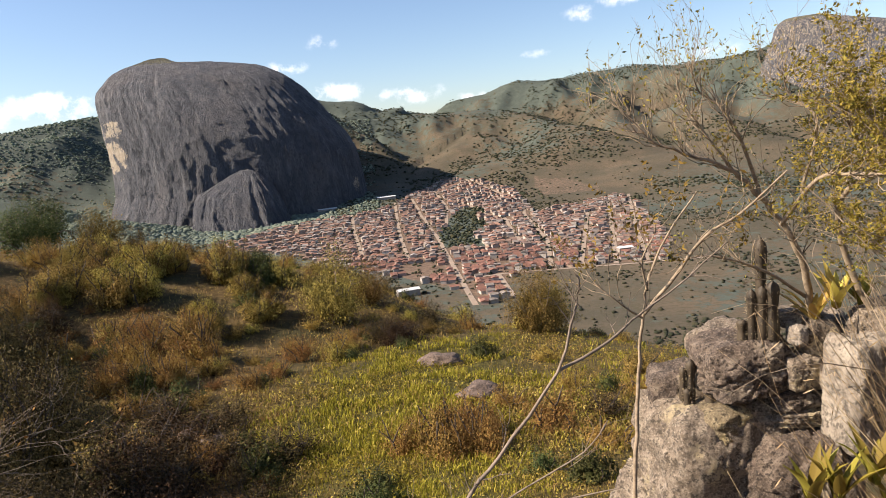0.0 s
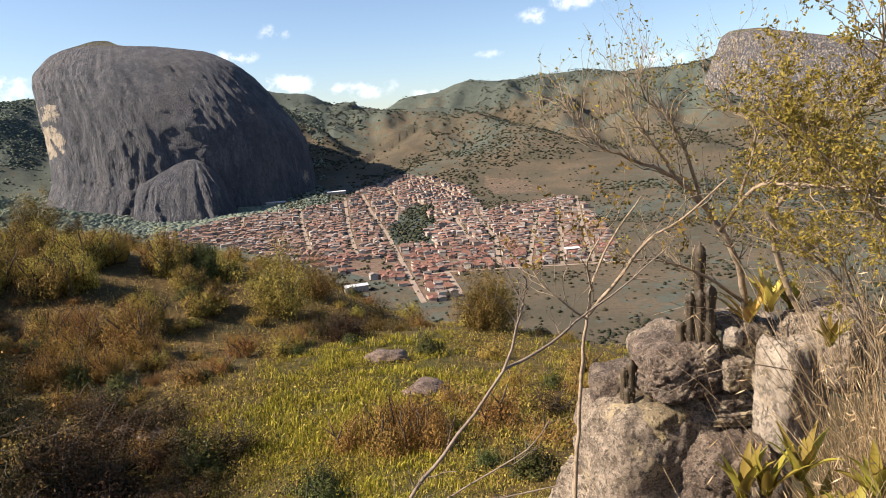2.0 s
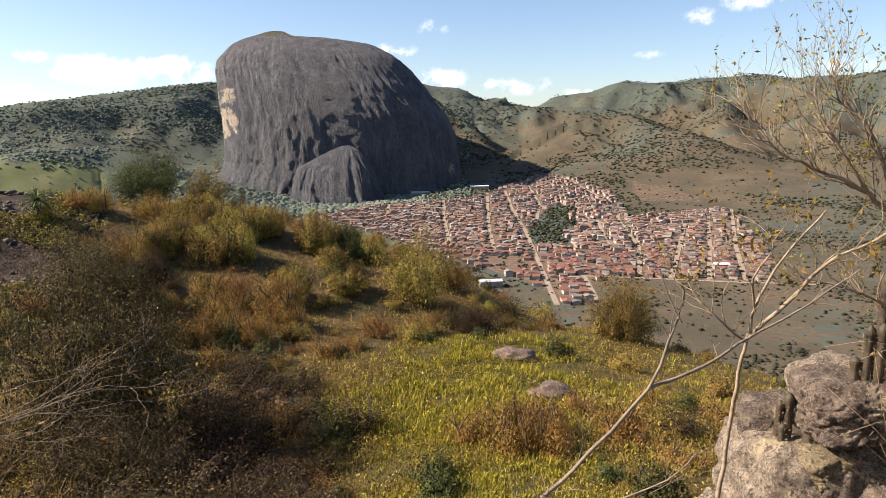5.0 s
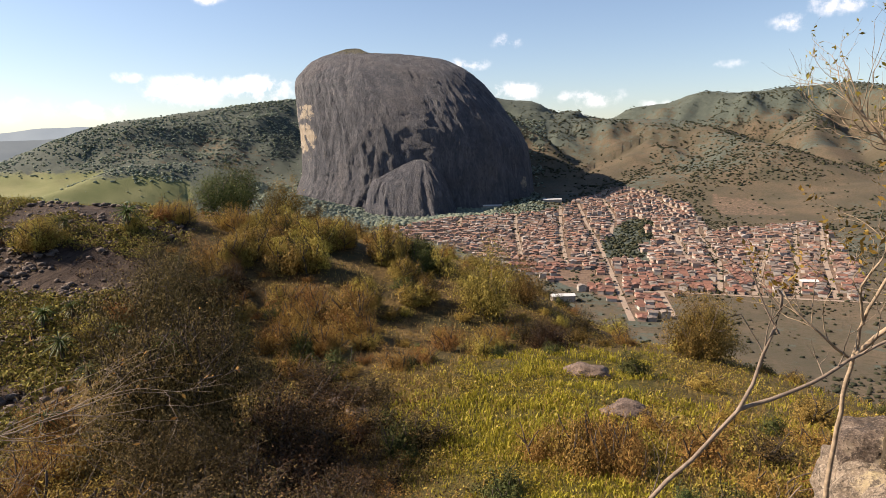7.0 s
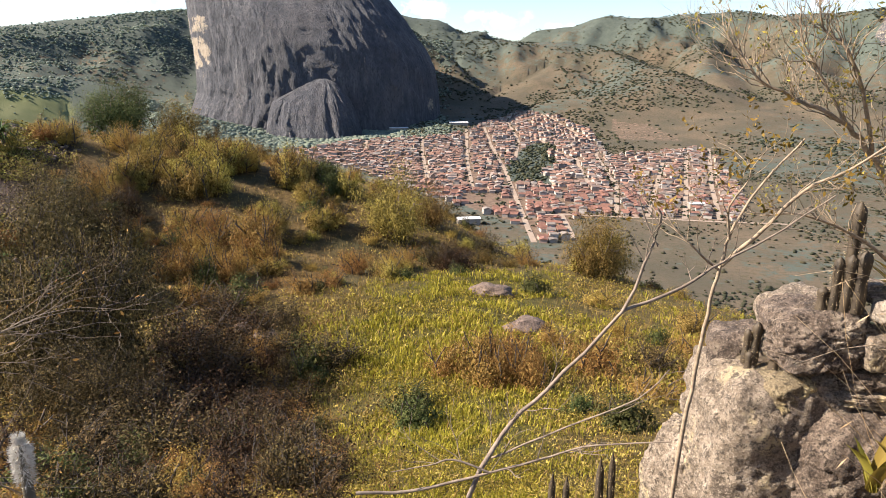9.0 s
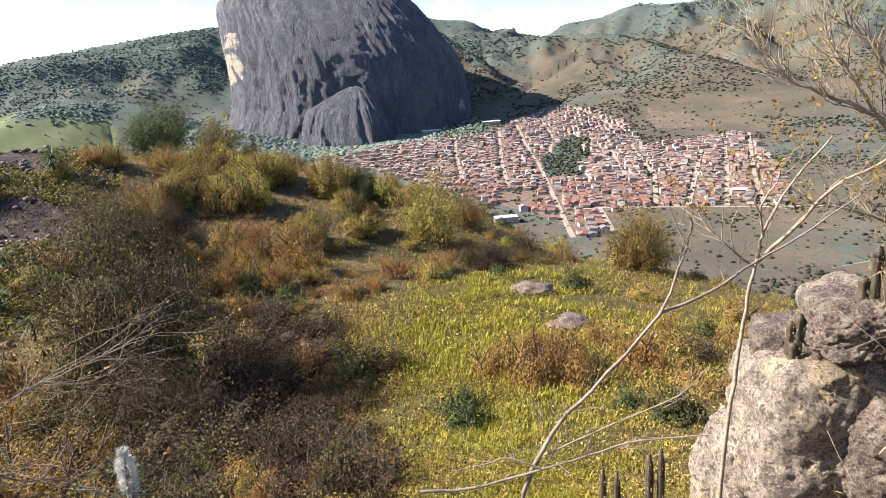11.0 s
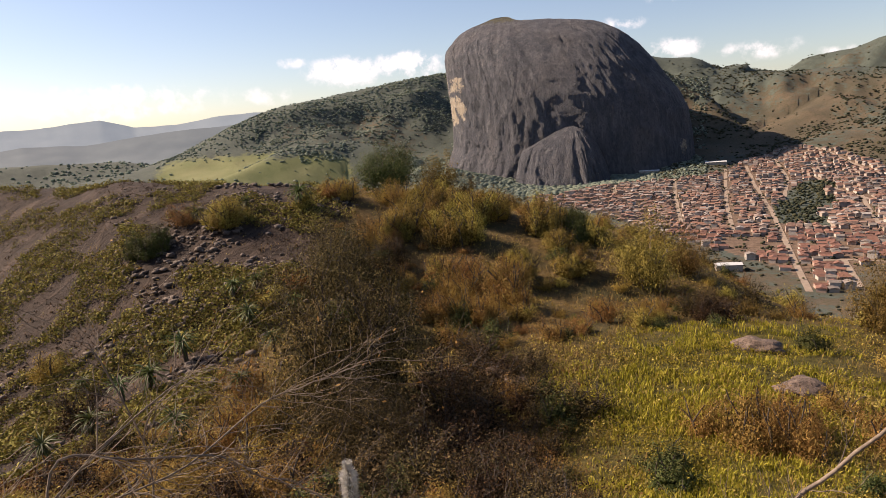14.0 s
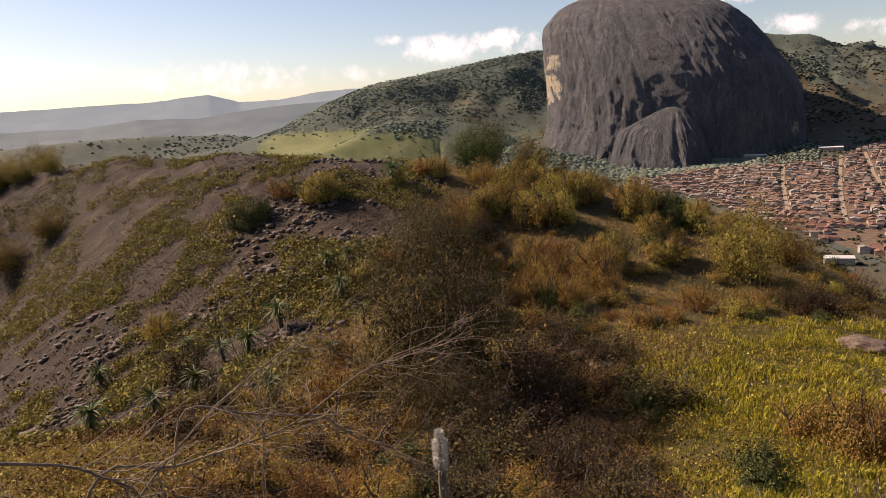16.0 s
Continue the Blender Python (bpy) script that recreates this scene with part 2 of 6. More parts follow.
def monolith_material():
    """Bare dark granite, blued for distance haze, streaked down the fall line, with moss on top, a pale scar and pale
    water stains.
    """
    m, t, bsdf = nodes_of("hazed_dark_granite")
    tone = t.nodes.new("ShaderNodeVertexColor")
    tone.layer_name = "cover"
    sp = t.nodes.new("ShaderNodeSeparateColor")
    t.links.new(tone.outputs["Color"], sp.inputs["Color"])
    fall = noise_fac(t, 0.055, 8, 0.68, stretch=(1, 1, 0.11), warp=0.3)
    fine = noise_fac(t, 0.34, 7, 0.75, stretch=(1, 1, 0.10), warp=.4)
    broad = noise_fac(t, 0.011, 5, 0.6, stretch=(1, 1, 0.5))
    lump = noise_fac(t, 0.10, 7, 0.75)
    pock = noise_fac(t, 0.22, 6, 0.75, stretch=(1, 1, .45), warp=.8)
    # the blue in these granite tones stands for haze in front of the rock
    col = ramp(t, fall, [(0.3, (0.022, 0.026, 0.036)), (0.5, (0.056, 0.060, 0.074)), (0.7, (0.128, 0.127, 0.134))])
    col = mix(t, step(t, fine, 0.5, 0.68), col, (0.036, 0.039, 0.048))
    col = mix(t, calc(t, "MULTIPLY", step(t, broad, 0.45, 0.65), 0.45), col, (0.108, 0.098, 0.098))
    col = mix(t, calc(t, "MULTIPLY", step(t, pock, .50, .62), .75), col, (0.024, 0.027, 0.035))
    col = mix(t, calc(t, "MULTIPLY", step(t, pock, .44, .34), .55), col, (0.150, 0.140, 0.138))
    moss = ramp(t, lump, [(0.3, (0.0352, 0.0396, 0.0176)), (0.7, (0.1056, 0.0924, 0.0440))])
    g = calc(t, "ADD", sp.outputs["Green"], calc(t, "MULTIPLY", calc(t, "SUBTRACT", lump, 0.5), 1.2))
    col = mix(t, step(t, g, 0.4, 0.62), col, moss)
    pale = ramp(t, lump, [(0.35, (0.25, 0.200, 0.140)), (0.65, (0.44, 0.375, 0.285))])
    r = calc(t, "ADD", sp.outputs["Red"], calc(t, "MULTIPLY", calc(t, "SUBTRACT", pock, 0.5), 1.9))
    col = mix(t, step(t, r, 0.42, 0.6), col, pale)
    t.links.new(col, bsdf.inputs["Base Color"])
    bsdf.inputs["Roughness"].default_value = 0.8
    bump(t, bsdf, calc(t, "ADD", calc(t, "ADD", fall, calc(t, "MULTIPLY", fine, 0.7)), calc(t, "MULTIPLY", pock, .9)), 1.0, 7.0)
    return m


GROUND = ground_material()
GRANITE = monolith_material()
LEAF_GREEN = leaf_material("green_leaves", [(0.0279, 0.0384, 0.0105), (0.0496, 0.0608, 0.0161), (0.0744, 0.0806, 0.0236), (0.1054, 0.1023, 0.0341)])
LEAF_BRIGHT = leaf_material("bright_green_leaves", [(0.0310, 0.0620, 0.0124), (0.0558, 0.0992, 0.0186), (0.0868, 0.1364, 0.0310)])
LEAF_OLIVE = leaf_material("olive_leaves", [(0.092, 0.069, 0.015), (0.19, 0.140, 0.030), (0.285, 0.210, 0.046), (0.36, 0.270, 0.075)], .2)
# tones about a fifth darker than the shrubs' olive
LEAF_OLIVE_DARK = leaf_material("dark_olive_tree_leaves", [(0.070, 0.052, 0.013), (0.145, 0.107, 0.025), (0.225, 0.165, 0.040), (0.30, 0.220, 0.060)], .2)
LEAF_BROWN = leaf_material("dry_brown_leaves", [(0.120, 0.064, 0.018), (0.24, 0.137, 0.038), (0.345, 0.212, 0.060), (0.24, 0.162, 0.043)], .2)
# near-black tones stand for the shade in the gully; also colours dark cushions
LEAF_DARK_SHADED = leaf_material("dark_shaded_leaves", [(0.013, 0.010, 0.0045), (0.030, 0.020, 0.008), (0.062, 0.038, 0.015), (0.115, 0.074, 0.032)])
LEAF_RUST = leaf_material("rusty_leaves", [(0.042, 0.020, 0.007), (0.095, 0.046, 0.014), (0.165, 0.084, 0.025), (0.110, 0.066, 0.019)])
LEAF_TWIGGY = leaf_material("small_brown_leaves", [(0.026, 0.020, 0.008), (0.055, 0.041, 0.015), (0.090, 0.065, 0.024), (0.135, 0.096, 0.038)])
LEAF_GOLD = leaf_material("yellow_green_leaves", [(0.170, 0.130, 0.022), (0.260, 0.195, 0.034), (0.350, 0.265, 0.060), (0.180, 0.165, 0.030)], 0.3)
GRASS_GREEN = leaf_material("meadow_grass", [(0.150, 0.142, 0.013), (0.255, 0.238, 0.022), (0.34, 0.308, 0.034), (0.39, 0.335, 0.056)], 0.35)
GRASS_DRY = leaf_material("dry_grass", [(0.180, 0.120, 0.034), (0.270, 0.190, 0.058), (0.340, 0.255, 0.095), (0.210, 0.165, 0.040)], 0.35)
LEAF_LIME = leaf_material("lime_cushions", [(0.085, 0.085, 0.017), (0.20, 0.195, 0.038), (0.32, 0.305, 0.066), (0.17, 0.130, 0.040)], .15, .85)
BARK_GREY = bark_material("grey_bark", (0.095, 0.070, 0.050), (0.25, 0.195, 0.145))
BARK_PALE = bark_material("pale_bark", (0.13, 0.095, 0.06), (0.36, 0.28, 0.19))
BARK_DARK = bark_material("dark_bark", (0.0238, 0.0177, 0.0136), (0.0748, 0.0578, 0.0442))
ROOF = plain_material("terracotta_tiles", (0.1098, 0.0491, 0.0335), (0.1965, 0.0954, 0.0665), 0.35, 0.85, 0.05, 0.6)
ROOF_OLD = plain_material("weathered_roof", (0.0925, 0.0751, 0.0636), (0.1965, 0.1676, 0.1445), 0.35, 0.85, 0.05, 0.6)
WALL_WHITE = plain_material("whitewash", (0.2659, 0.2312, 0.1965), (0.3930, 0.3584, 0.3179), 0.3, 0.9, 0.02, 0.4)
WALL_PINK = plain_material("pink_plaster", (0.2890, 0.1907, 0.1445), (0.3815, 0.2717, 0.2139), 0.3, 0.9, 0.02, 0.4)
WALL_GREY = plain_material("bare_plaster", (0.1965, 0.1676, 0.1445), (0.2890, 0.2485, 0.2139), 0.3, 0.9, 0.02, 0.4)
DARK_OPENING = plain_material("dark_shutter", (0.0204, 0.0170, 0.0136), (0.0544, 0.0408, 0.0340), 2.0)
SHEET_WHITE = plain_material("white_sheet_metal", (0.4896, 0.4896, 0.4760), (0.5780, 0.5780, 0.5644), 0.2, 0.5)
STREET = plain_material("sandy_street", (0.1965, 0.1503, 0.1098), (0.2890, 0.2254, 0.1734), 0.15, 0.95)
# far woods paled and blued: distance haze put into the leaf colour
WOODS_HAZED = leaf_material("woodland", [(0.145, 0.180, 0.152), (0.185, 0.218, 0.174), (0.225, 0.252, 0.196), (0.260, 0.282, 0.212)], 0.5, 0.9)
SCRUB_FAR = leaf_material("dry_scrub", [(0.040, 0.048, 0.032), (0.054, 0.060, 0.038), (0.070, 0.070, 0.044), (0.090, 0.080, 0.048)], 0.45, 0.9)

# ---- tools for meshes ----
def mesh_data(name, verts, faces, mats, smooth=False, index=None):
    me = bpy.data.meshes.new(name)
    v = np.asarray(verts, dtype=np.float32)
    f = np.asarray(faces, dtype=np.int32)
    n, k = f.shape
    me.vertices.add(len(v))
    me.vertices.foreach_set("co", v.ravel())
    me.loops.add(n * k)
    me.loops.foreach_set("vertex_index", f.ravel())
    me.polygons.add(n)
    me.polygons.foreach_set("loop_start", np.arange(0, n * k, k, dtype=np.int32))
    me.polygons.foreach_set("loop_total", np.full(n, k, dtype=np.int32))
    if smooth:
        me.polygons.foreach_set("use_smooth", np.ones(n, dtype=bool))
    for m in mats if isinstance(mats, (list, tuple)) else [mats]:
        me.materials.append(m)
    if index is not None:
        me.polygons.foreach_set("material_index", np.asarray(index, dtype=np.int32))
    me.update(calc_edges=True)
    me.validate()
    return me


def paint(me, layer, rgb):
    a = me.color_attributes.new(layer, "FLOAT_COLOR", "POINT")
    c = np.ones((len(me.vertices), 4), dtype=np.float32)
    c[:, :3] = rgb
    a.data.foreach_set("color", c.ravel())


def part(name, me, parent, label="", m=None):
    ob = new(name, me)
    ob.parent = parent
    if m is not None:
        ob.matrix_basis = m
    return tagged(ob, label)


def from_bm(name, bm, mats, smooth=False):
    me = bpy.data.meshes.new(name)
    bm.to_mesh(me)
    bm.free()
    for m in mats if isinstance(mats, (list, tuple)) else [mats]:
        me.materials.append(m)
    if smooth:
        me.polygons.foreach_set("use_smooth", np.ones(len(me.polygons), dtype=bool))
    return me


def smooth01(x, lo, hi):
    t = np.clip((x - lo) / (hi - lo), 0, 1)
    return t * t * (3 - 2 * t)


LATTICE = np.random.RandomState(7).rand(256, 256)


def value_noise(x, y):
    xi, yi = np.floor(x).astype(int), np.floor(y).astype(int)
    fx, fy = x - xi, y - yi
    fx, fy = fx * fx * (3 - 2 * fx), fy * fy * (3 - 2 * fy)
    g = lambda i, j: LATTICE[i % 256, j % 256]
    a = g(xi, yi) * (1 - fx) + g(xi + 1, yi) * fx
    b = g(xi, yi + 1) * (1 - fx) + g(xi + 1, yi + 1) * fx
    return a * (1 - fy) + b * fy


def fractal(x, y, size, octaves=5, gain=0.5):
    s, amp, tot = 0.0, 1.0, 0.0
    for o in range(octaves):
        k = 2.03 ** o / size
        s = s + amp * (value_noise(x * k + 17.3 * o, y * k - 9.1 * o) - 0.5)
        tot += amp
        amp *= gain
    return s / tot * 2


def polar(az, r):
    return r * math.sin(radians(az)), r * math.cos(radians(az))


# ---- the land: spot heights of the knoll and its ridge, then crest lines of the hills beyond ----
TOWN_Z = -150.0
KNOLL = [(0, 0, 0.0), (0, 4, -2.2), (0, 8, -4.7), (0, 14, -6.8), (0, 25, -9.2), (0, 37, -11.3), (0, 52, -13.4), (9, 52, -14.3), (15, 42, -13.6),
         (12, 18, -8.6), (5, 4, -0.8), (8, 2, 0.2), (2.3, 3.6, -.75), (1.5, 4.3, -1.5), (3.2, 3.0, 0.1), (2.0, 2.5, -.5), (1.2, 2.2, -.9), (4, 9, -5.2), (20, 10, -5.5), (0, -12, 2.0), (-20, -12, 0.0), (20, -12, 3.0),
         (-5, 14, -7.7), (-9, 17, -9.8), (-15, 19, -10.4), (-11, 9, -5.4), (-5, 3, -2.0), (-20, 8, -8.0), (-12, 32, -10.2), (-21, 43, -9.6), (-8, 44, -11.5)]
RIDGE = [(-7.5, 61, -11.0), (-14, 65, -9.8), (-26, 67, -8.0), (-35, 66, -6.4), (-12, 82, -24), (-24, 86, -24), (-36, 46, -4.6), (-42, 45, -3.2), (-61, 48, -1.9), (-78, 45, -1.5),
         (-33, 31, -8.2), (-33, 26, -11.0), (-27, 16, -10.9), (-55, 23, -13.4), (-38, 13, -14.3), (-67, 33, -9.4), (-97, 44, -3.6), (-112, 44, -4.5), (-88, 40, -3.2), (-77, 27, -19), (-95, 24, -14), (-60, 5, -26),
         (0, 80, -32), (-30, 92, -26), (-60, 82, -18), (-100, 90, -32), (40, 60, -30), (40, 20, -16), (-30, -5, -8)]
SPOT = np.array(KNOLL + RIDGE, dtype=float)


def spline_weights():
    d = np.linalg.norm(SPOT[:, None, :2] - SPOT[None, :, :2], axis=2)
    n = len(SPOT)
    a = np.zeros((n + 3, n + 3))
    a[:n, :n] = d + np.eye(n) * -0.4
    a[:n, n], a[:n, n + 1:] = 1, SPOT[:, :2]
    a[n, :n], a[n + 1:, :n] = 1, SPOT[:, :2].T
    return np.linalg.solve(a, np.concatenate([SPOT[:, 2], np.zeros(3)]))


WEIGHTS = spline_weights()


def knoll_height(x, y):
    z = WEIGHTS[-3] + WEIGHTS[-2] * x + WEIGHTS[-1] * y
    for (sx, sy, _), w in zip(SPOT, WEIGHTS):
        z = z + w * np.sqrt((x - sx) ** 2 + (y - sy) ** 2 + 4.0)
    return z


# crest lines: heading, height above eye level in degrees, distance; then the breadth of the flanks
CRESTS = [
    ([(-62, -3.5, 1900), (-51, -2.1, 1950), (-46, -.65, 2000), (-43, .9, 2050), (-40, 2.0, 2100), (-36, 2.65, 2150), (-30.7, 3.4, 2200), (-25.9, 4.0, 2250), (-18, 4, 2300)], 420),
    ([(-44.4, -3.2, 1300), (-39, -1.3, 1450), (-34.3, -.95, 1500), (-31, -1.8, 1450), (-28, -3.6, 1400)], 190),
    ([(-14, 3.6, 2650), (-9.4, 3.85, 2650), (-6.1, 3.45, 2650), (-4.7, 2.4, 2900), (-2.9, 2.6, 3000), (0.3, 1.95, 3000), (2.0, 2.9, 3000), (4.7, 3.1, 3000), (6.1, 3.65, 3000), (7.4, 3.9, 3000),
      (9.8, 3.75, 3000), (11.6, 3.65, 3000), (14.5, 3.85, 3000), (16.2, 4.05, 3000), (19.2, 3.5, 2900), (24.8, 3.7, 2700), (26.6, 4.05, 2650), (34, 3.5, 2650), (55, 3, 2600)], 480),
    ([(-9, 1.5, 2150), (-7.5, 1.95, 2200), (-1, 1.95, 2300), (5.7, 1.55, 2200), (9.3, .5, 2000), (13.8, -.9, 1850), (18.6, -3.1, 1700)], 330),
    ([(15, 2.2, 2600), (15, 0.2, 2200), (17, -1.8, 1900)], 240),
    ([(24, 2.4, 2500), (22, 0.2, 2100), (26, -2.5, 1750)], 240),
    ([(-8.4, 2.9, 2000), (-5.4, .85, 1950), (-3.5, -1.6, 1850), (-1.2, -4.2, 1700)], 150),
    ([(-90, -1.6, 2600), (-70, -1.3, 2500), (-60, -.9, 2500), (-52, -1.2, 2400)], 300),
]


def crest_field(x, y, line, width, spur):
    """Height of one range, and how near its crest line each place lies (1 on the crest)."""
    best, top = np.full(x.shape, 1e9), np.zeros(x.shape)
    pts = [(*polar(a, r), 1.6 + r * math.tan(radians(e)) - TOWN_Z) for a, e, r in line]
    for (x0, y0, h0), (x1, y1, h1) in zip(pts, pts[1:]):
        dx, dy = x1 - x0, y1 - y0
        t = np.clip(((x - x0) * dx + (y - y0) * dy) / (dx * dx + dy * dy), 0, 1)
        d = np.hypot(x - x0 - t * dx, y - y0 - t * dy)
        h = h0 + t * (h1 - h0)
        near = d < best
        best, top = np.where(near, d, best), np.where(near, h, top)
    fall = np.exp(-(best / (width * spur)) ** 1.35)
    return top * fall, fall


def far_height(x, y, r):
    far, crest = np.zeros(x.shape), np.zeros(x.shape)
    spur = 1 + 0.55 * fractal(x, y, 420, 4)
    for line, width in CRESTS:
        h, c = crest_field(x, y, line, width, spur)
        crest = np.where(h > far, c, crest)
        far = np.maximum(far, h)
    rel = smooth01(far, 8, 160)
    gully = np.abs(fractal(x + 900, y, 300, 5, 0.55))
    carve = rel * (38 - 165 * gully) * smooth01(far, 0, 260) * (.4 + .6 * smooth01(np.degrees(np.arctan2(x, y)), -14, -4))
    calm = 1 - .85 * smooth01(crest, .80, .97)
    far = far + carve * calm + fractal(x, y, 90, 4) * (1.0 + 13 * rel * calm)
    flank = 137 * np.exp(-np.maximum(r - 55, 0) / 150)
    return TOWN_Z + np.maximum(far, flank * (1 - smooth01(r, 380, 620)))


def near_height(x, y, r):
    return knoll_height(x, y) + fractal(x, y, 7, 4) * 0.55 * smooth01(r, 2, 10)


def height(x, y):
    x, y = np.asarray(x, dtype=float), np.asarray(y, dtype=float)
    r = np.hypot(x, y)
    z = np.zeros(x.shape)
    n, f = r < 175, r > 104
    z[n] = near_height(x[n], y[n], r[n])
    k = far_height(x[f], y[f], r[f]) if f.any() else 0
    blend = smooth01(r[f], 104, 175) if f.any() else 0
    if f.any():
        z[f] = z[f] * (1 - blend) + k * blend
    return z


def inside(x, y, poly):
    ok = np.zeros(np.shape(x), dtype=bool)
    for (x0, y0), (x1, y1) in zip(poly, poly[1:] + poly[:1]):
        if y0 != y1:
            ok ^= ((y0 > y) != (y1 > y)) & (x < (x1 - x0) * (y - y0) / (y1 - y0) + x0)
    return ok


TOWN = [(-400, 1120), (-300, 1225), (-190, 1290), (-104, 1360), (-50, 1520), (20, 1630), (100, 1570), (170, 1420), (160, 1130), (250, 1190), (350, 1230), (282, 816), (227, 673), (146, 695), (70, 680),
        (52, 580), (25, 575), (5, 650), (-63, 735), (-221, 960)]
PARK = [(2, 900), (-6, 1010), (14, 1110), (22, 1200), (44, 1290), (85, 1240), (62, 1150), (76, 1050), (46, 985), (60, 870)]
PARK_TWO = [(-40, 700), (-60, 800), (-10, 810), (6, 720)]
# granite apron of the ridge on the west, and the bright meadow
APRON = [(-38, 56), (-30, 40), (-27, 30), (-24, 19), (-30, 6), (-60, 0), (-100, 10), (-95, 36), (-84, 52), (-60, 62)]
MEADOW = [(-2.6, 9.5), (-4.4, 16), (-5.4, 20), (-8.3, 25.5), (-10, 30), (-9, 34), (-4, 41), (4, 48), (13, 44), (13, 30), (8, 16), (3, 7), (-1.5, 6)]


def soft_inside(x, y, poly, blur):
    s = 0.0
    for a in range(8):
        s = s + inside(x + blur * math.cos(a * 0.785), y + blur * math.sin(a * 0.785), poly)
    return (s + inside(x, y, poly)) / 9.0


azimuths = np.concatenate([np.arange(-180, -80, 4.0), np.arange(-80, 46, 0.32), np.arange(46, 180, 4.0)])
radii = np.concatenate([[0.0], np.geomspace(0.8, 150, 140), np.geomspace(156, 600, 40)[:-1], np.geomspace(600, 4900, 165)])
aa, rr = np.meshgrid(np.radians(azimuths), radii, indexing="ij")
gx, gy = rr * np.sin(aa), rr * np.cos(aa)
gz = height(gx, gy)
na, nr = gx.shape
ii, jj = np.meshgrid(np.arange(na), np.arange(nr - 1), indexing="ij")
i2 = (ii + 1) % na
quads = np.stack([ii * nr + jj, ii * nr + jj + 1, i2 * nr + jj + 1, i2 * nr + jj], -1).reshape(-1, 4)
ground_me = mesh_data("ground", np.stack([gx, gy, gz], -1).reshape(-1, 3), quads, GROUND, True)
fx, fy, fz = gx.ravel(), gy.ravel(), gz.ravel()
fr = np.hypot(fx, fy)
jit_x, jit_y = fx + fractal(fx, fy, 5, 3) * 2.5, fy + fractal(fy, fx, 5, 3) * 2.5
paint(ground_me, "near_cover", np.stack([soft_inside(jit_x, jit_y, APRON, 2.5), soft_inside(jit_x, jit_y, MEADOW, 1.8) * (1 - .6 * smooth01(np.degrees(np.arctan2(fx, fy)), 1.5, 8)), 1 - smooth01(fr, 120, 260)], -1))
gaz = np.degrees(np.arctan2(fx, fy))
up = fz - TOWN_Z
woody = 0.47 + 0.26 * smooth01(-gaz, 8, 20) + 0.25 * smooth01(up, 120, 330) + .3 * smooth01(-gaz, 46, 52) - 0.15 * smooth01(gaz, 2, 10) * smooth01(-up, -160, -40)
woody = woody + 0.5 * soft_inside(fx, fy, PARK, 10) + 0.5 * soft_inside(fx, fy, PARK_TWO, 10) + 0.4 * fractal(fx, fy, 260, 3)
grassy = smooth01(-gaz, 32, 36) * (1 - smooth01(-gaz, 47, 52)) * (1 - smooth01(up, 60, 150)) * smooth01(fr, 700, 900) * (1 - smooth01(fr, 1900, 2300)) + 0.25 * smooth01(gaz, 12, 16) * smooth01(up, 260, 330)
bare = soft_inside(fx, fy, TOWN, 15) * (1 - soft_inside(fx, fy, PARK, 10)) * 0.75 + 0.5 * inside(fx, fy, [(200, 1330), (215, 1520), (300, 1480), (330, 1290)])
paint(ground_me, "far_cover", np.clip(np.stack([woody, grassy, bare], -1), 0, 1))
ground = tagged(new("ground", ground_me), "dry hillside, valley floor and hills with grass, scrub and granite", "ground", kind="structure")


def ground_z(x, y):
    return float(height(np.array([x]), np.array([y]))[0])


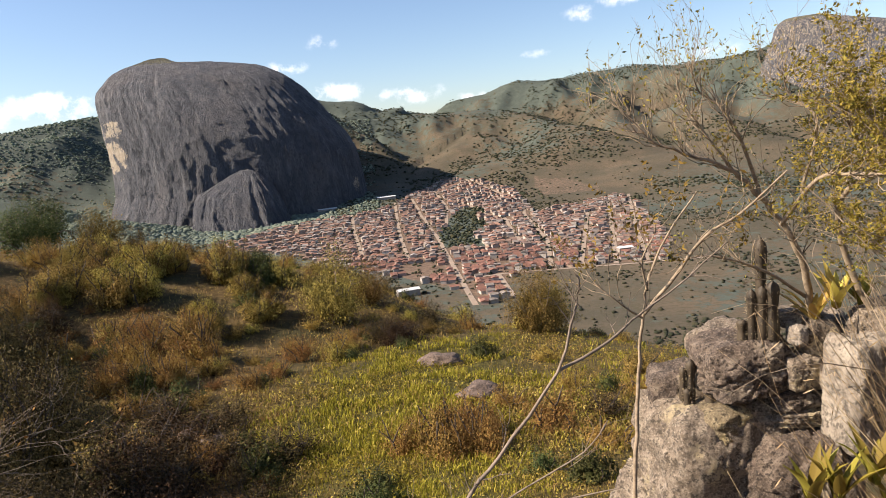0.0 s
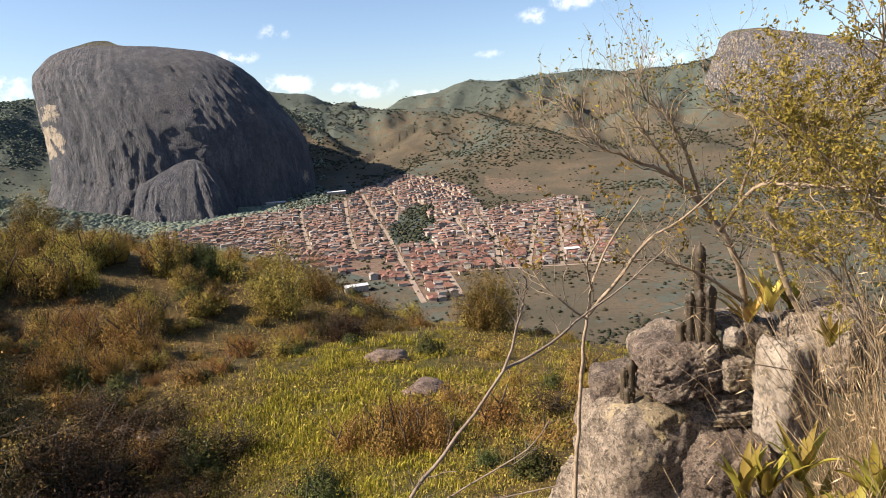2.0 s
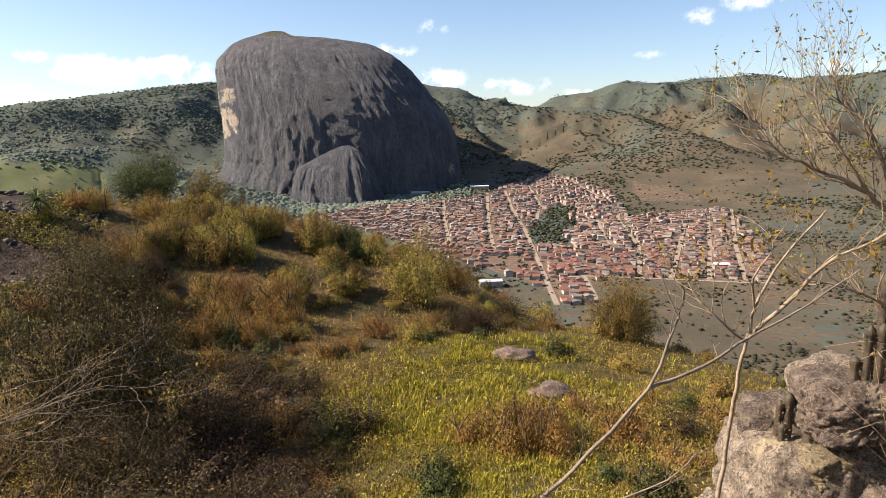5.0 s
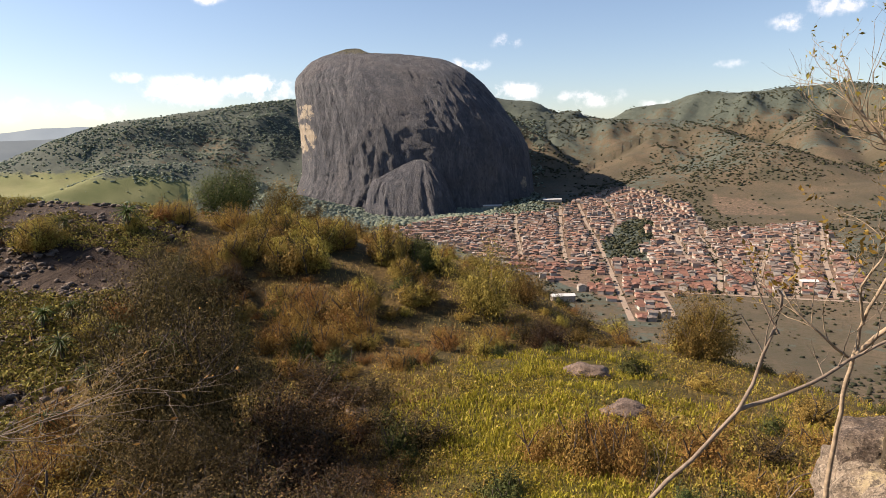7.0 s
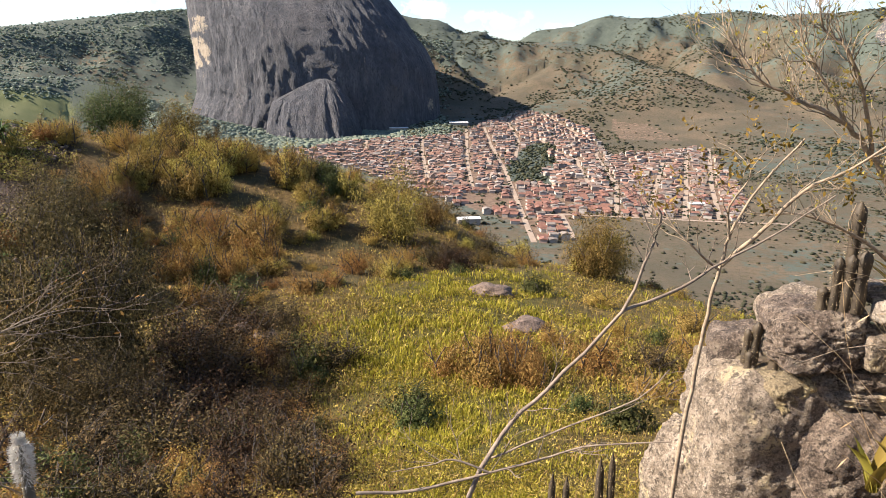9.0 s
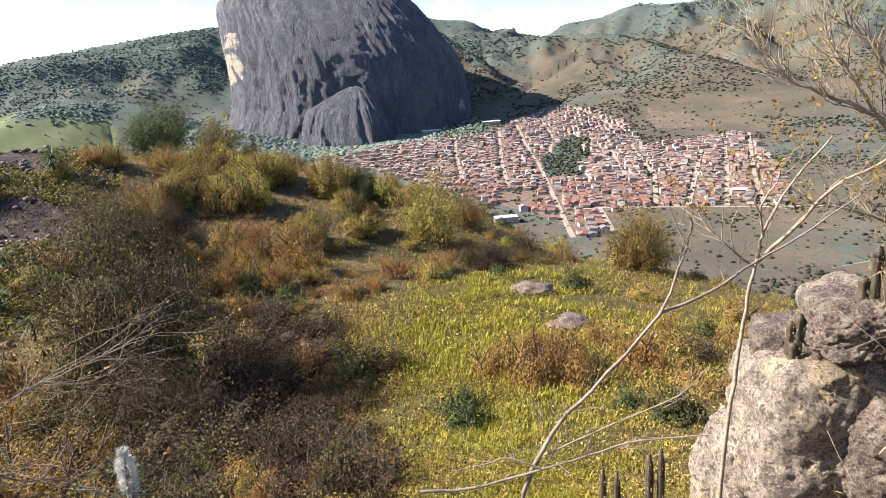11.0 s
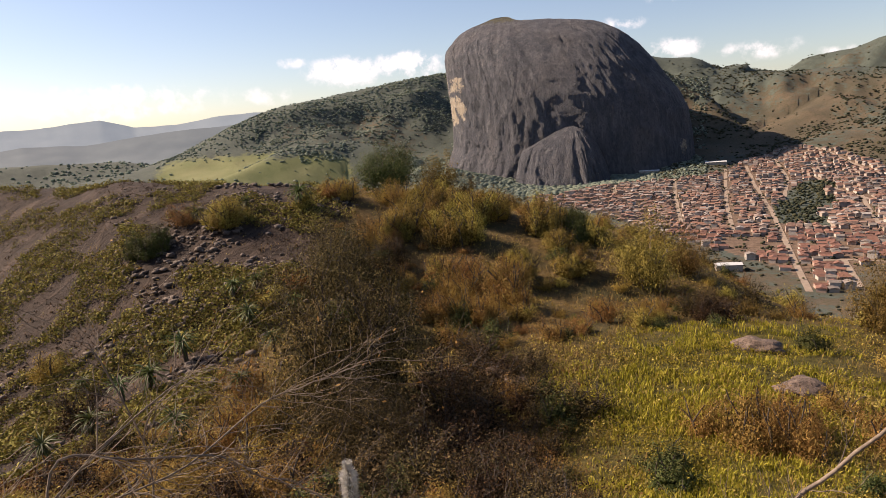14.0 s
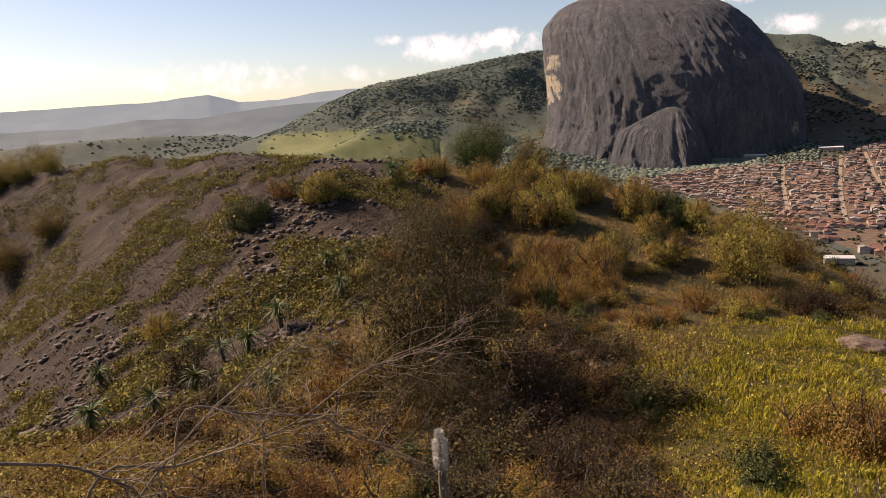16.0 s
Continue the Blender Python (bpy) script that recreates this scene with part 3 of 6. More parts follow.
def loft(name, az0, dist, levels, mat, lean=0.0, segs=380, rows=170, power=3.0, rough=13.0, seed=0.0):
    """A rock dome. levels: height, where its left and right edges stand and its half depth at that height."""
    lv = np.array(levels, dtype=float)
    zs = np.concatenate([lv[0, 0] + (lv[-1, 0] - lv[0, 0]) * np.linspace(0, 1, rows) ** 0.8])
    left, right, deep = (np.interp(zs, lv[:, 0], lv[:, k]) for k in (1, 2, 3))
    ang = np.linspace(0, 2 * math.pi, segs, endpoint=False)
    ca, sa = np.cos(ang), np.sin(ang)
    px = np.sign(ca) * np.abs(ca) ** (2 / power)
    py = np.sign(sa) * np.abs(sa) ** (2 / power)
    u = ((left + right) / 2)[:, None] + ((right - left) / 2)[:, None] * px
    w = deep[:, None] * py + lean * (zs - zs[0])[:, None]
    z = zs[:, None] + np.zeros_like(u)
    along = ang * 300 + seed
    ribs = .55 * fractal(along[None] + 0 * u, z * 0.2, 95, 4) + .5 * fractal(along[None] + 300 + 0 * u, z * 0.10, 30, 4, .6)
    ledge = fractal(along[None] * .8 + z * .9, z * .35 - along[None] * .1, 130, 4)
    ribs = ribs + .4 * smooth01(ledge, -.02, .16) * (1 - smooth01(ledge, .10, .45)) - .15 + .3 * fractal(along[None] + 0 * u, z * .5, 11, 3)
    body = .3 + .7 * (1 - smooth01(z, zs[-1] - 60, zs[-1]))
    u = u + px * ribs * rough * (0.25 + 0.75 * np.abs(py)) * body
    w = w + py * ribs * rough * body
    z = z + fractal(u, w, 40, 3) * 3
    a = radians(az0)
    x = dist * math.sin(a) + u * math.cos(a) + w * math.sin(a)
    y = dist * math.cos(a) - u * math.sin(a) + w * math.cos(a)
    v = np.stack([x, y, z], -1).reshape(-1, 3)
    r_i, s_i = np.meshgrid(np.arange(rows - 1), np.arange(segs), indexing="ij")
    s2 = (s_i + 1) % segs
    f = np.stack([r_i * segs + s_i, r_i * segs + s2, (r_i + 1) * segs + s2, (r_i + 1) * segs + s_i], -1).reshape(-1, 4)
    cap = np.array([[(rows - 1) * segs + s, (rows - 1) * segs + (s + 1) % segs, (rows - 1) * segs + (segs - s - 2) % segs, (rows - 1) * segs + (segs - s - 1) % segs] for s in range(segs // 2 - 1)])
    me = mesh_data(name, v, np.concatenate([f, cap]), mat, True)
    return me, u.ravel(), w.ravel(), z.ravel()


MONO_AZ, MONO_R = -16.0, 1720.0
levels = [(-190, -330, 310, 325), (-114, -292, 292, 302), (-64, -270, 289, 288), (-6, -268, 280, 276), (37, -271, 260, 262), (72, -276, 234, 246), (102, -280, 214, 228), (143, -284, 180, 196), (165, -278, 156, 174),
          (178, -268, 138, 156), (195, -254, 108, 128), (205, -243, 88, 110), (213, -230, 48, 90), (217, -222, 10, 78), (220, -214, -66, 66), (228, -190, -102, 44), (234, -172, -115, 30), (240, -150, -125, 14), (241, -142, -132, 5)]
me, mu, mw, mz = loft("monolith", MONO_AZ, MONO_R, levels, GRANITE, rough=9.0, power=2.75, segs=560, rows=190)
scar = smooth01(-mu, 205, 228) * smooth01(mz, -45, 5) * (1 - smooth01(mz, 85, 120)) * smooth01(-mw, -40, 30) * (.12 + 1.7 * np.abs(fractal(mu * 1.3 + mw, mz * .7, 30, 4)))
stain = np.exp(-((mu - 248) / 13) ** 2 - ((mz + 85) / 22) ** 2) * 0.6 * (mw < 0)
mossy = smooth01(mz, 196, 232) * 0.62
paint(me, "cover", np.stack([scar + stain, mossy, 0 * mu], -1))
tagged(new("rock_dome", me), "huge dark streaked granite dome with a mossy top", "rock dome")

me, su, sw_, sz = loft("slab", -16.6, 1372.0, [(-190, -96, 112, 76), (-130, -88, 100, 66), (-95, -82, 90, 58), (-72, -72, 80, 50), (-50, -32, 64, 36), (-38, -6, 52, 24), (-32, 8, 42, 14), (-28, 16, 32, 5)], GRANITE, lean=0.40, segs=240, rows=90, power=2.8, rough=7.5, seed=50)
paint(me, "cover", np.stack([0.22 + 0 * su, .1 + 0 * su, 0 * su], -1))
tagged(new("rock_slab", me), "leaning paler granite slab at the dome's foot", "rock slab")
me, su, sw_, sz = loft("peak", 32.5, 2480.0, [(-60, -310, 420, 330), (60, -292, 400, 280), (100, -280, 380, 250), (150, -258, 300, 225), (182, -244, 150, 205), (214, -234, 20, 180), (232, -226, -60, 150), (243, -214, -90, 120), (248, -196, -120, 70)], GRANITE, segs=200, rows=70, rough=14, seed=20)
paint(me, "cover", np.stack([0.43 + 0 * su, smooth01(sz, 222, 242) * 0.8 + smooth01(-sz, -40, 20) * 0.6, 0 * su], -1))
tagged(new("rock_peak", me), "flat-topped mountain with a pale granite cliff", "mountain")

# ranges at the end of the valley; blue emission paints the haze before them
m, t, bsdf = nodes_of("haze_glow_range")
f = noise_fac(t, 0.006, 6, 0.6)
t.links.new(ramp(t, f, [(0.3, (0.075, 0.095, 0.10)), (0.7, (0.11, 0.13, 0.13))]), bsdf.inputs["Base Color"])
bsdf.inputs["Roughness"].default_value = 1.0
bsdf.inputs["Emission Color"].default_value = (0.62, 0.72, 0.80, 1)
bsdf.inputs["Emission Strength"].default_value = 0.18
HAZE_GLOW = m


def backdrop(line, near, far, label, mat):
    az = np.arange(line[0][0], line[-1][0], 0.25)
    el = np.interp(az, [a for a, _ in line], [e for _, e in line]) + 0.10 * fractal(az * 10, az * 3 + far, 22, 4)
    prof = np.linspace(0, 1, 30)
    crest = 1.6 + far * np.tan(np.radians(el))
    dist = near + (far - near) * prof
    zz = TOWN_Z - 20 + (crest[:, None] - TOWN_Z + 20) * (prof ** 1.2)[None] + fractal(az[:, None] * 60, prof[None] * 900 + 0 * az[:, None], 200, 4) * 9 * (prof * (1 - prof) * 4)[None]
    vx, vy = dist[None] * np.sin(np.radians(az))[:, None], dist[None] * np.cos(np.radians(az))[:, None]
    n, k = zz.shape
    ii, jj = np.meshgrid(np.arange(n - 1), np.arange(k - 1), indexing="ij")
    q = np.stack([ii * k + jj, ii * k + jj + 1, (ii + 1) * k + jj + 1, (ii + 1) * k + jj], -1).reshape(-1, 4)
    tagged(new("backdrop_range", mesh_data("backdrop_range", np.stack([vx, vy, zz], -1).reshape(-1, 3), q, mat, True)), label, "mountains", kind="structure")


backdrop([(-95, 1.0), (-75, 1.3), (-62.8, 1.5), (-57.8, 1.6), (-52.7, 1.95), (-50.4, 1.25), (-47.4, 1.3), (-44.7, 1.7), (-41.5, 1.85), (-36, 1.5), (-28, 1.2)], 4000, 4600, "pale blue mountain range far away, haze painted as a glow", HAZE_GLOW)
HAZE_GLOW_NEAR = HAZE_GLOW.copy()
HAZE_GLOW_NEAR.name = "hazy_foothills"
# foothills take a weaker share of the same painted haze
HAZE_GLOW_NEAR.node_tree.nodes["Principled BSDF"].inputs["Emission Strength"].default_value = 0.07
backdrop([(-95, .2), (-70, .1), (-62, -.1), (-58, .35), (-54, .2), (-50, .55), (-46, .9), (-43, 1.0), (-38, .4)], 3200, 3700, "blue-grey foothills, haze painted as a weaker glow", HAZE_GLOW_NEAR)

# ---- the town ----
STREETS = [[(-55, 1444), (-6, 989), (15, 699), (24, 576)], [(350, 1230), (258, 876), (215, 690)], [(293, 1157), (224, 866), (180, 690)], [(238, 1074), (144, 696)],
           [(150, 1180), (144, 1136), (139, 877), (114, 705)], [(108, 1120), (104, 891)], [(40, 1330), (62, 1302), (81, 1176), (120, 1060)], [(20, 690), (60, 698), (180, 685), (276, 678)],
           [(-90, 1400), (-66, 1056), (-44, 829)], [(20, 1600), (-7, 1508), (16, 1300), (10, 1117)], [(-180, 1380), (-150, 1150), (-110, 900)], [(-290, 1370), (-250, 1150)],
           [(-400, 1290), (-250, 1230), (-66, 1200), (0, 1170)], [(70, 1580), (100, 1500), (150, 1350)], [(-60, 1040), (0, 1010)], [(80, 900), (300, 960)], [(115, 1050), (320, 1090)], [(60, 590), (56, 700)]]


def along(line, gap):
    for (x0, y0), (x1, y1) in zip(line, line[1:]):
        n = max(1, int(math.hypot(x1 - x0, y1 - y0) / gap))
        for i in range(n):
            yield x0 + (x1 - x0) * i / n, y0 + (y1 - y0) * i / n, math.atan2(x1 - x0, y1 - y0)
    yield x1, y1, math.atan2(x1 - x0, y1 - y0)


for line in STREETS:
    pts = list(along(line, 20))
    v, f = [], []
    for i, (x, y, a) in enumerate(pts):
        for side in (-2.7, 2.7):
            px_, py_ = x + side * math.cos(a), y - side * math.sin(a)
            v.append((px_, py_, ground_z(px_, py_) + 0.35))
        if i:
            f.append((2 * i - 2, 2 * i - 1, 2 * i + 1, 2 * i))
    tagged(new("road", mesh_data("road", v, f, STREET)), "pale sandy street between rows of houses", "street", kind="structure")

rng = random.Random(11)
seg = np.array([(x, y, a) for line in STREETS for x, y, a in along(line, 6)])


def box(bm, x0, x1, y0, y1, z0, z1, mi=0):
    vs = [bm.verts.new(p) for p in ((x0, y0, z0), (x1, y0, z0), (x1, y1, z0), (x0, y1, z0), (x0, y0, z1), (x1, y0, z1), (x1, y1, z1), (x0, y1, z1))]
    for q in ((0, 1, 5, 4), (1, 2, 6, 5), (2, 3, 7, 6), (3, 0, 4, 7), (4, 5, 6, 7), (3, 2, 1, 0)):
        bm.faces.new([vs[i] for i in q]).material_index = mi


def house_meshes(w, d, h, rise, wall, roof):
    bm = bmesh.new()
    box(bm, -w / 2, w / 2, -d / 2, d / 2, -2.5, h)
    walls = from_bm("wall", bm, wall)
    bm = bmesh.new()
    e = 0.45
    p = [(-w / 2 - e, -d / 2 - e, h - .05), (w / 2 + e, -d / 2 - e, h - .05), (w / 2 + e, d / 2 + e, h - .05), (-w / 2 - e, d / 2 + e, h - .05), (-w / 2 - e, 0, h + rise), (w / 2 + e, 0, h + rise)]
    vs = [bm.verts.new(c) for c in p]
    for q in ((0, 1, 5, 4), (2, 3, 4, 5), (1, 2, 5), (3, 0, 4), (3, 2, 1, 0)):
        bm.faces.new([vs[i] for i in q])
    roofs = from_bm("roof", bm, roof)
    bm = bmesh.new()
    box(bm, -w * .3, -w * .3 + 1.0, -d / 2 - .04, -d / 2 + .1, -0.2, 2.1)
    doors = from_bm("door", bm, DARK_OPENING)
    bm = bmesh.new()
    box(bm, w * .12, w * .12 + 1.3, -d / 2 - .04, -d / 2 + .1, 1.0, 2.1)
    windows = from_bm("window", bm, DARK_OPENING)
    return walls, roofs, doors, windows


KINDS = [(7, 8, 3.2, 1.4, WALL_WHITE, ROOF, "whitewashed"), (8.5, 7, 3.0, 1.2, WALL_PINK, ROOF, "pink-plastered"), (6, 9, 3.4, 1.3, WALL_GREY, ROOF, "bare-plastered"), (7.5, 8, 5.6, 1.2, WALL_WHITE, ROOF_OLD, "two-storey white"),
         (9, 7, 3.1, 1.4, WALL_WHITE, ROOF, "long whitewashed"), (7, 7, 3.0, 0.6, WALL_GREY, ROOF_OLD, "low grey")]
proto = [house_meshes(*k[:6]) for k in KINDS]
plots = []
in_box = lambda x, y: TOWN_MASK[int(x + 500) // 9, int(y - 540) // 10]
TOWN_MASK = inside(*np.meshgrid(np.arange(-500, 380, 9.0) + 4, np.arange(540, 1720, 10.0) + 5, indexing="ij"), TOWN)
px_grid = np.arange(-480, 360, 9.0)
for gx_ in px_grid:
    for gy_ in np.arange(560, 1700, 10.0):
        if not in_box(gx_, gy_):
            continue
        x, y = gx_ + rng.uniform(-1.6, 1.6), gy_ + rng.uniform(-1.6, 1.6)
        if not inside(np.array([x]), np.array([y]), TOWN)[0] or inside(np.array([x]), np.array([y]), PARK)[0] or inside(np.array([x]), np.array([y]), PARK_TWO)[0]:
            continue
        d = np.hypot(seg[:, 0] - x, seg[:, 1] - y)
        i = int(np.argmin(d))
        if d[i] < 7.5 or rng.random() < 0.16 + 0.30 * (d[i] > 42):
            continue
        plots.append((math.hypot(x, y), x, y, -seg[i, 2] + math.pi / 2 * rng.choice((1, 1, -1, 0, 0)) + rng.uniform(-.22, .22), rng.choice((0, 0, 1, 1, 2, 3, 4, 4, 5))))
plots.sort()
first = {}
for _, x, y, a, k in plots[:280]:
    m = pose(x, y, ground_z(x, y) + 0.3, 0, 0, math.degrees(a))
    if k in first:
        copy_thing(first[k], m)
        continue
    home = tagged(new("house"), f"{KINDS[k][6]} town house under a {'clay-tiled' if KINDS[k][5] == ROOF else 'weathered'} roof", "house", "houses of the town")
    home.matrix_basis = m
    for nm, me in zip(("wall", "roof", "door", "window"), proto[k]):
        part(nm, me, home)
    first[k] = home
# the far quarters, too small to pick apart
mats = [ROOF, ROOF_OLD, WALL_WHITE, WALL_PINK, WALL_GREY]


def island_material(name, tones):
    m, t, bsdf = nodes_of(name)
    geo = t.nodes.new("ShaderNodeNewGeometry")
    f = noise_fac(t, 0.3, 4, 0.6)
    col = ramp(t, geo.outputs["Random Per Island"], [((i + 0.5) / len(tones), c) for i, c in enumerate(tones)])
    t.links.new(mix(t, calc(t, "MULTIPLY", step(t, f, 0.4, 0.7), 0.4), col, (0.22, 0.16, 0.12)), bsdf.inputs["Base Color"])
    bsdf.inputs["Roughness"].default_value = 0.9
    return m


FAR_ROOF = island_material("roofs_of_many_ages", [(0.105, 0.055, 0.040), (0.21, 0.095, 0.060), (0.135, 0.088, 0.068), (0.26, 0.130, 0.085), (0.16, 0.145, 0.130), (0.085, 0.045, 0.034), (0.18, 0.098, 0.068), (0.30, 0.28, 0.26), (0.07, 0.052, 0.045), (0.15, 0.075, 0.052)])
FAR_WALL = island_material("plastered_walls", [(0.40, 0.36, 0.32), (0.3237, 0.2890, 0.2485), (0.2543, 0.1850, 0.1445), (0.2081, 0.1734, 0.1503), (0.3815, 0.3526, 0.3179), (0.2890, 0.2312, 0.1850)])
V, F, Fm = [], [], []
for _, x, y, a, k in plots[280:]:
    w, d, h, rise = (q * rng.uniform(.72, 1.25) for q in KINDS[k][:4])
    z0, c, s, b = ground_z(x, y) + 0.3, math.cos(a), math.sin(a), len(V)
    P = [(sx * w / 2, sy * d / 2, zq) for zq in (-2.5, h) for sx, sy in ((-1, -1), (1, -1), (1, 1), (-1, 1))]
    e = .45
    P += [(-w / 2 - e, -d / 2 - e, h), (w / 2 + e, -d / 2 - e, h), (w / 2 + e, d / 2 + e, h), (-w / 2 - e, d / 2 + e, h), (-w / 2 - e, 0, h + rise), (w / 2 + e, 0, h + rise)]
    V += [(x + c * u - s * v, y + s * u + c * v, z0 + q) for u, v, q in P]
    for q in ((0, 1, 5, 4), (1, 2, 6, 5), (2, 3, 7, 6), (3, 0, 4, 7)):
        F.append([b + i for i in q])
        Fm.append(1)
    for q in ((8, 9, 13, 12), (10, 11, 12, 13), (9, 10, 13, 13), (11, 8, 12, 12)):
        F.append([b + i for i in q])
        Fm.append(0)
bmx = bmesh.new()
vs = [bmx.verts.new(c) for c in V]
for q, mi in zip(F, Fm):
    bmx.faces.new([vs[i] for i in dict.fromkeys(q)]).material_index = mi
tagged(new("distant_houses", from_bm("distant_houses", bmx, [FAR_ROOF, FAR_WALL])), "dense quarters of tiled houses across the valley floor", "houses", kind="stuff")

for x, y, w, d, a in ((-111, 1452, 40, 14, 0.2), (-236, 1425, 40, 12, 0.2), (-38, 640, 22, 9, 0.3), (205, 745, 16, 9, 0.1)):
    shed = tagged(new("warehouse"), "long white metal-roofed shed at the town's edge", "shed", "sheds")
    shed.matrix_basis = pose(x, y, ground_z(x, y), 0, 0, math.degrees(a))
    for nm, me in zip(("wall", "roof"), house_meshes(w, d, 6, 1.6, WALL_GREY, SHEET_WHITE)[:2]):
        part(nm, me, shed)

# ---- woods and scrub on the far slopes ----
def lump(seed, tris=1):
    r = random.Random(seed)
    bm = bmesh.new()
    bmesh.ops.create_icosphere(bm, subdivisions=tris, radius=1.0)
    for v in bm.verts:
        v.co *= 0.55 + 0.75 * r.random()
        v.co.z = v.co.z * 0.62 + 0.25
    bm.verts.ensure_lookup_table()
    vs = np.array([v.co[:] for v in bm.verts])
    fs = np.array([[v.index for v in f.verts] for f in bm.faces])
    bm.free()
    return vs, fs


def scatter_lumps(name, label, spots, mat, tris=1, clumps=1):
    shapes = [lump(s, tris) for s in range(9)]
    V, F, b = [], [], 0
    r = random.Random(5)
    xs, ys = np.array([s[0] for s in spots]), np.array([s[1] for s in spots])
    hz = height(xs, ys)
    for (x, y, size), z in zip(spots, hz):
        for c in range(clumps):
            vs, fs = shapes[r.randrange(9)]
            k = size * r.uniform(.6, 1.0) / (1 if clumps == 1 else 1.5)
            a = r.uniform(0, 6.28)
            ca, sa = math.cos(a), math.sin(a)
            o = Vector((r.gauss(0, 1), r.gauss(0, 1), abs(r.gauss(0, .6)))) * (0 if clumps == 1 else size * 0.5)
            V.append(np.stack([x + o.x + k * (vs[:, 0] * ca - vs[:, 1] * sa), y + o.y + k * (vs[:, 0] * sa + vs[:, 1] * ca), z + o.z + k * vs[:, 2]], -1))
            F.append(fs + b)
            b += len(vs)
    return tagged(new(name, mesh_data(name, np.concatenate(V), np.concatenate(F), mat, True)), label, "woods", kind="stuff")


def pick(n, az, r, keep, size, seed):
    r_ = np.random.RandomState(seed)
    a = np.radians(r_.uniform(az[0], az[1], n))
    d = np.sqrt(r_.uniform(r[0] ** 2, r[1] ** 2, n))
    x, y = d * np.sin(a), d * np.cos(a)
    k = keep(x, y) > r_.rand(n)
    x, y = x[k], y[k]
    s = r_.uniform(size[0], size[1], len(x))
    return list(zip(x, y, s))


clumpy = lambda x, y, size, lo, hi: smooth01(fractal(x, y, size, 4), lo, hi)
not_town = lambda x, y: 1.0 - inside(x, y, TOWN)
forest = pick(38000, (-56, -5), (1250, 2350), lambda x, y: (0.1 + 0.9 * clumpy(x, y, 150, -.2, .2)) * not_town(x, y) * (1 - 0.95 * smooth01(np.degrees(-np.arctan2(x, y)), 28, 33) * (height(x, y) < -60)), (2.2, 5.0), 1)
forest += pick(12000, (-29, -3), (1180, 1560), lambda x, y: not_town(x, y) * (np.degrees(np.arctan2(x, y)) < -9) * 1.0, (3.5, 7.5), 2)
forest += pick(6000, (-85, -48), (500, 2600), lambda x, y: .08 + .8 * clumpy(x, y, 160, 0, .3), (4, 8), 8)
scatter_lumps("woodland", "woods covering the slopes about the rock, haze paled into their colour", forest, WOODS_HAZED)
scrub = pick(42000, (-9, 42), (1150, 3000), lambda x, y: (0.05 + 0.95 * clumpy(x, y, 150, -.10, .12)) * not_town(x, y), (1.8, 5.0), 3)
scatter_lumps("hill_scrub", "patches of dry bushland on the brown hills", scrub, SCRUB_FAR)
valley = pick(24000, (-12, 42), (330, 1250), lambda x, y: (0.10 + 0.9 * clumpy(x, y, 80, -.12, .2)) * not_town(x, y), (.8, 2.8), 4)
valley += pick(16000, (-12, 42), (90, 430), lambda x, y: (0.15 + 0.85 * clumpy(x, y, 45, -.12, .2)) * not_town(x, y), (.25, 1.1), 14)
scatter_lumps("valley_scrub", "scattered bushes over the dry valley floor", valley, SCRUB_FAR)
garden = pick(9000, (-22, 20), (560, 1900), lambda x, y: inside(x + 14 * fractal(x, y, 30, 2), y + 40 * fractal(y, x, 50, 2), PARK) * 0.55 + inside(x, y, PARK_TWO) * 0.6 + inside(x, y, TOWN) * (.18 + .5 * clumpy(x, y, 60, -.05, .25)), (1.8, 4.2), 6)
garden += pick(900, (-1, 6), (850, 1310), lambda x, y: .9 * inside(x + 14 * fractal(x, y, 30, 2), y + 60 * fractal(y, x, 50, 2), PARK), (3.0, 6.0), 16)
scatter_lumps("garden_trees", "green trees in the park and gardens of the town", garden, SCRUB_FAR, 1, 2)

# ---- plants of the hillside ----
def tube(points, radii, sides=5):
    """A tapered branch along the points."""
    v, f = [], []
    pts = [Vector(p) for p in points]
    for i, p in enumerate(pts):
        t = (pts[min(i + 1, len(pts) - 1)] - pts[max(i - 1, 0)]).normalized()
        a = t.cross(Vector((0.3, 0.2, 1))).normalized() if abs(t.z) < .97 else t.cross(Vector((1, 0, 0))).normalized()
        b = t.cross(a)
        for k in range(sides):
            w = 2 * math.pi * k / sides
            v.append(p + (a * math.cos(w) + b * math.sin(w)) * radii[i])
    for i in range(len(pts) - 1):
        for k in range(sides):
            k2 = (k + 1) % sides
            f.append((i * sides + k, i * sides + k2, (i + 1) * sides + k2, (i + 1) * sides + k))
    return v, f


class Heap:
    """Gathers quads into one mesh."""

    def __init__(self):
        self.v, self.f = [], []

    def add(self, v, f):
        b = len(self.v)
        self.v += [tuple(p) for p in v]
        self.f += [tuple(i + b for i in q) for q in f]

    def leaf(self, p, d, side, length, width):
        d, side = d.normalized() * length, side.normalized() * width * .5
        b = len(self.v)
        self.v += [tuple(p), tuple(p + d * .5 + side), tuple(p + d), tuple(p + d * .5 - side)]
        self.f.append((b, b + 1, b + 2, b + 3))

    def mesh(self, name, mat, smooth=False):
        return mesh_data(name, self.v, self.f, mat, smooth)


def aim(r, up=0.0):
    v = Vector((r.gauss(0, 1), r.gauss(0, 1), r.gauss(0, 1) + up))
    return v.normalized() if v.length > 1e-6 else Vector((0, 0, 1))


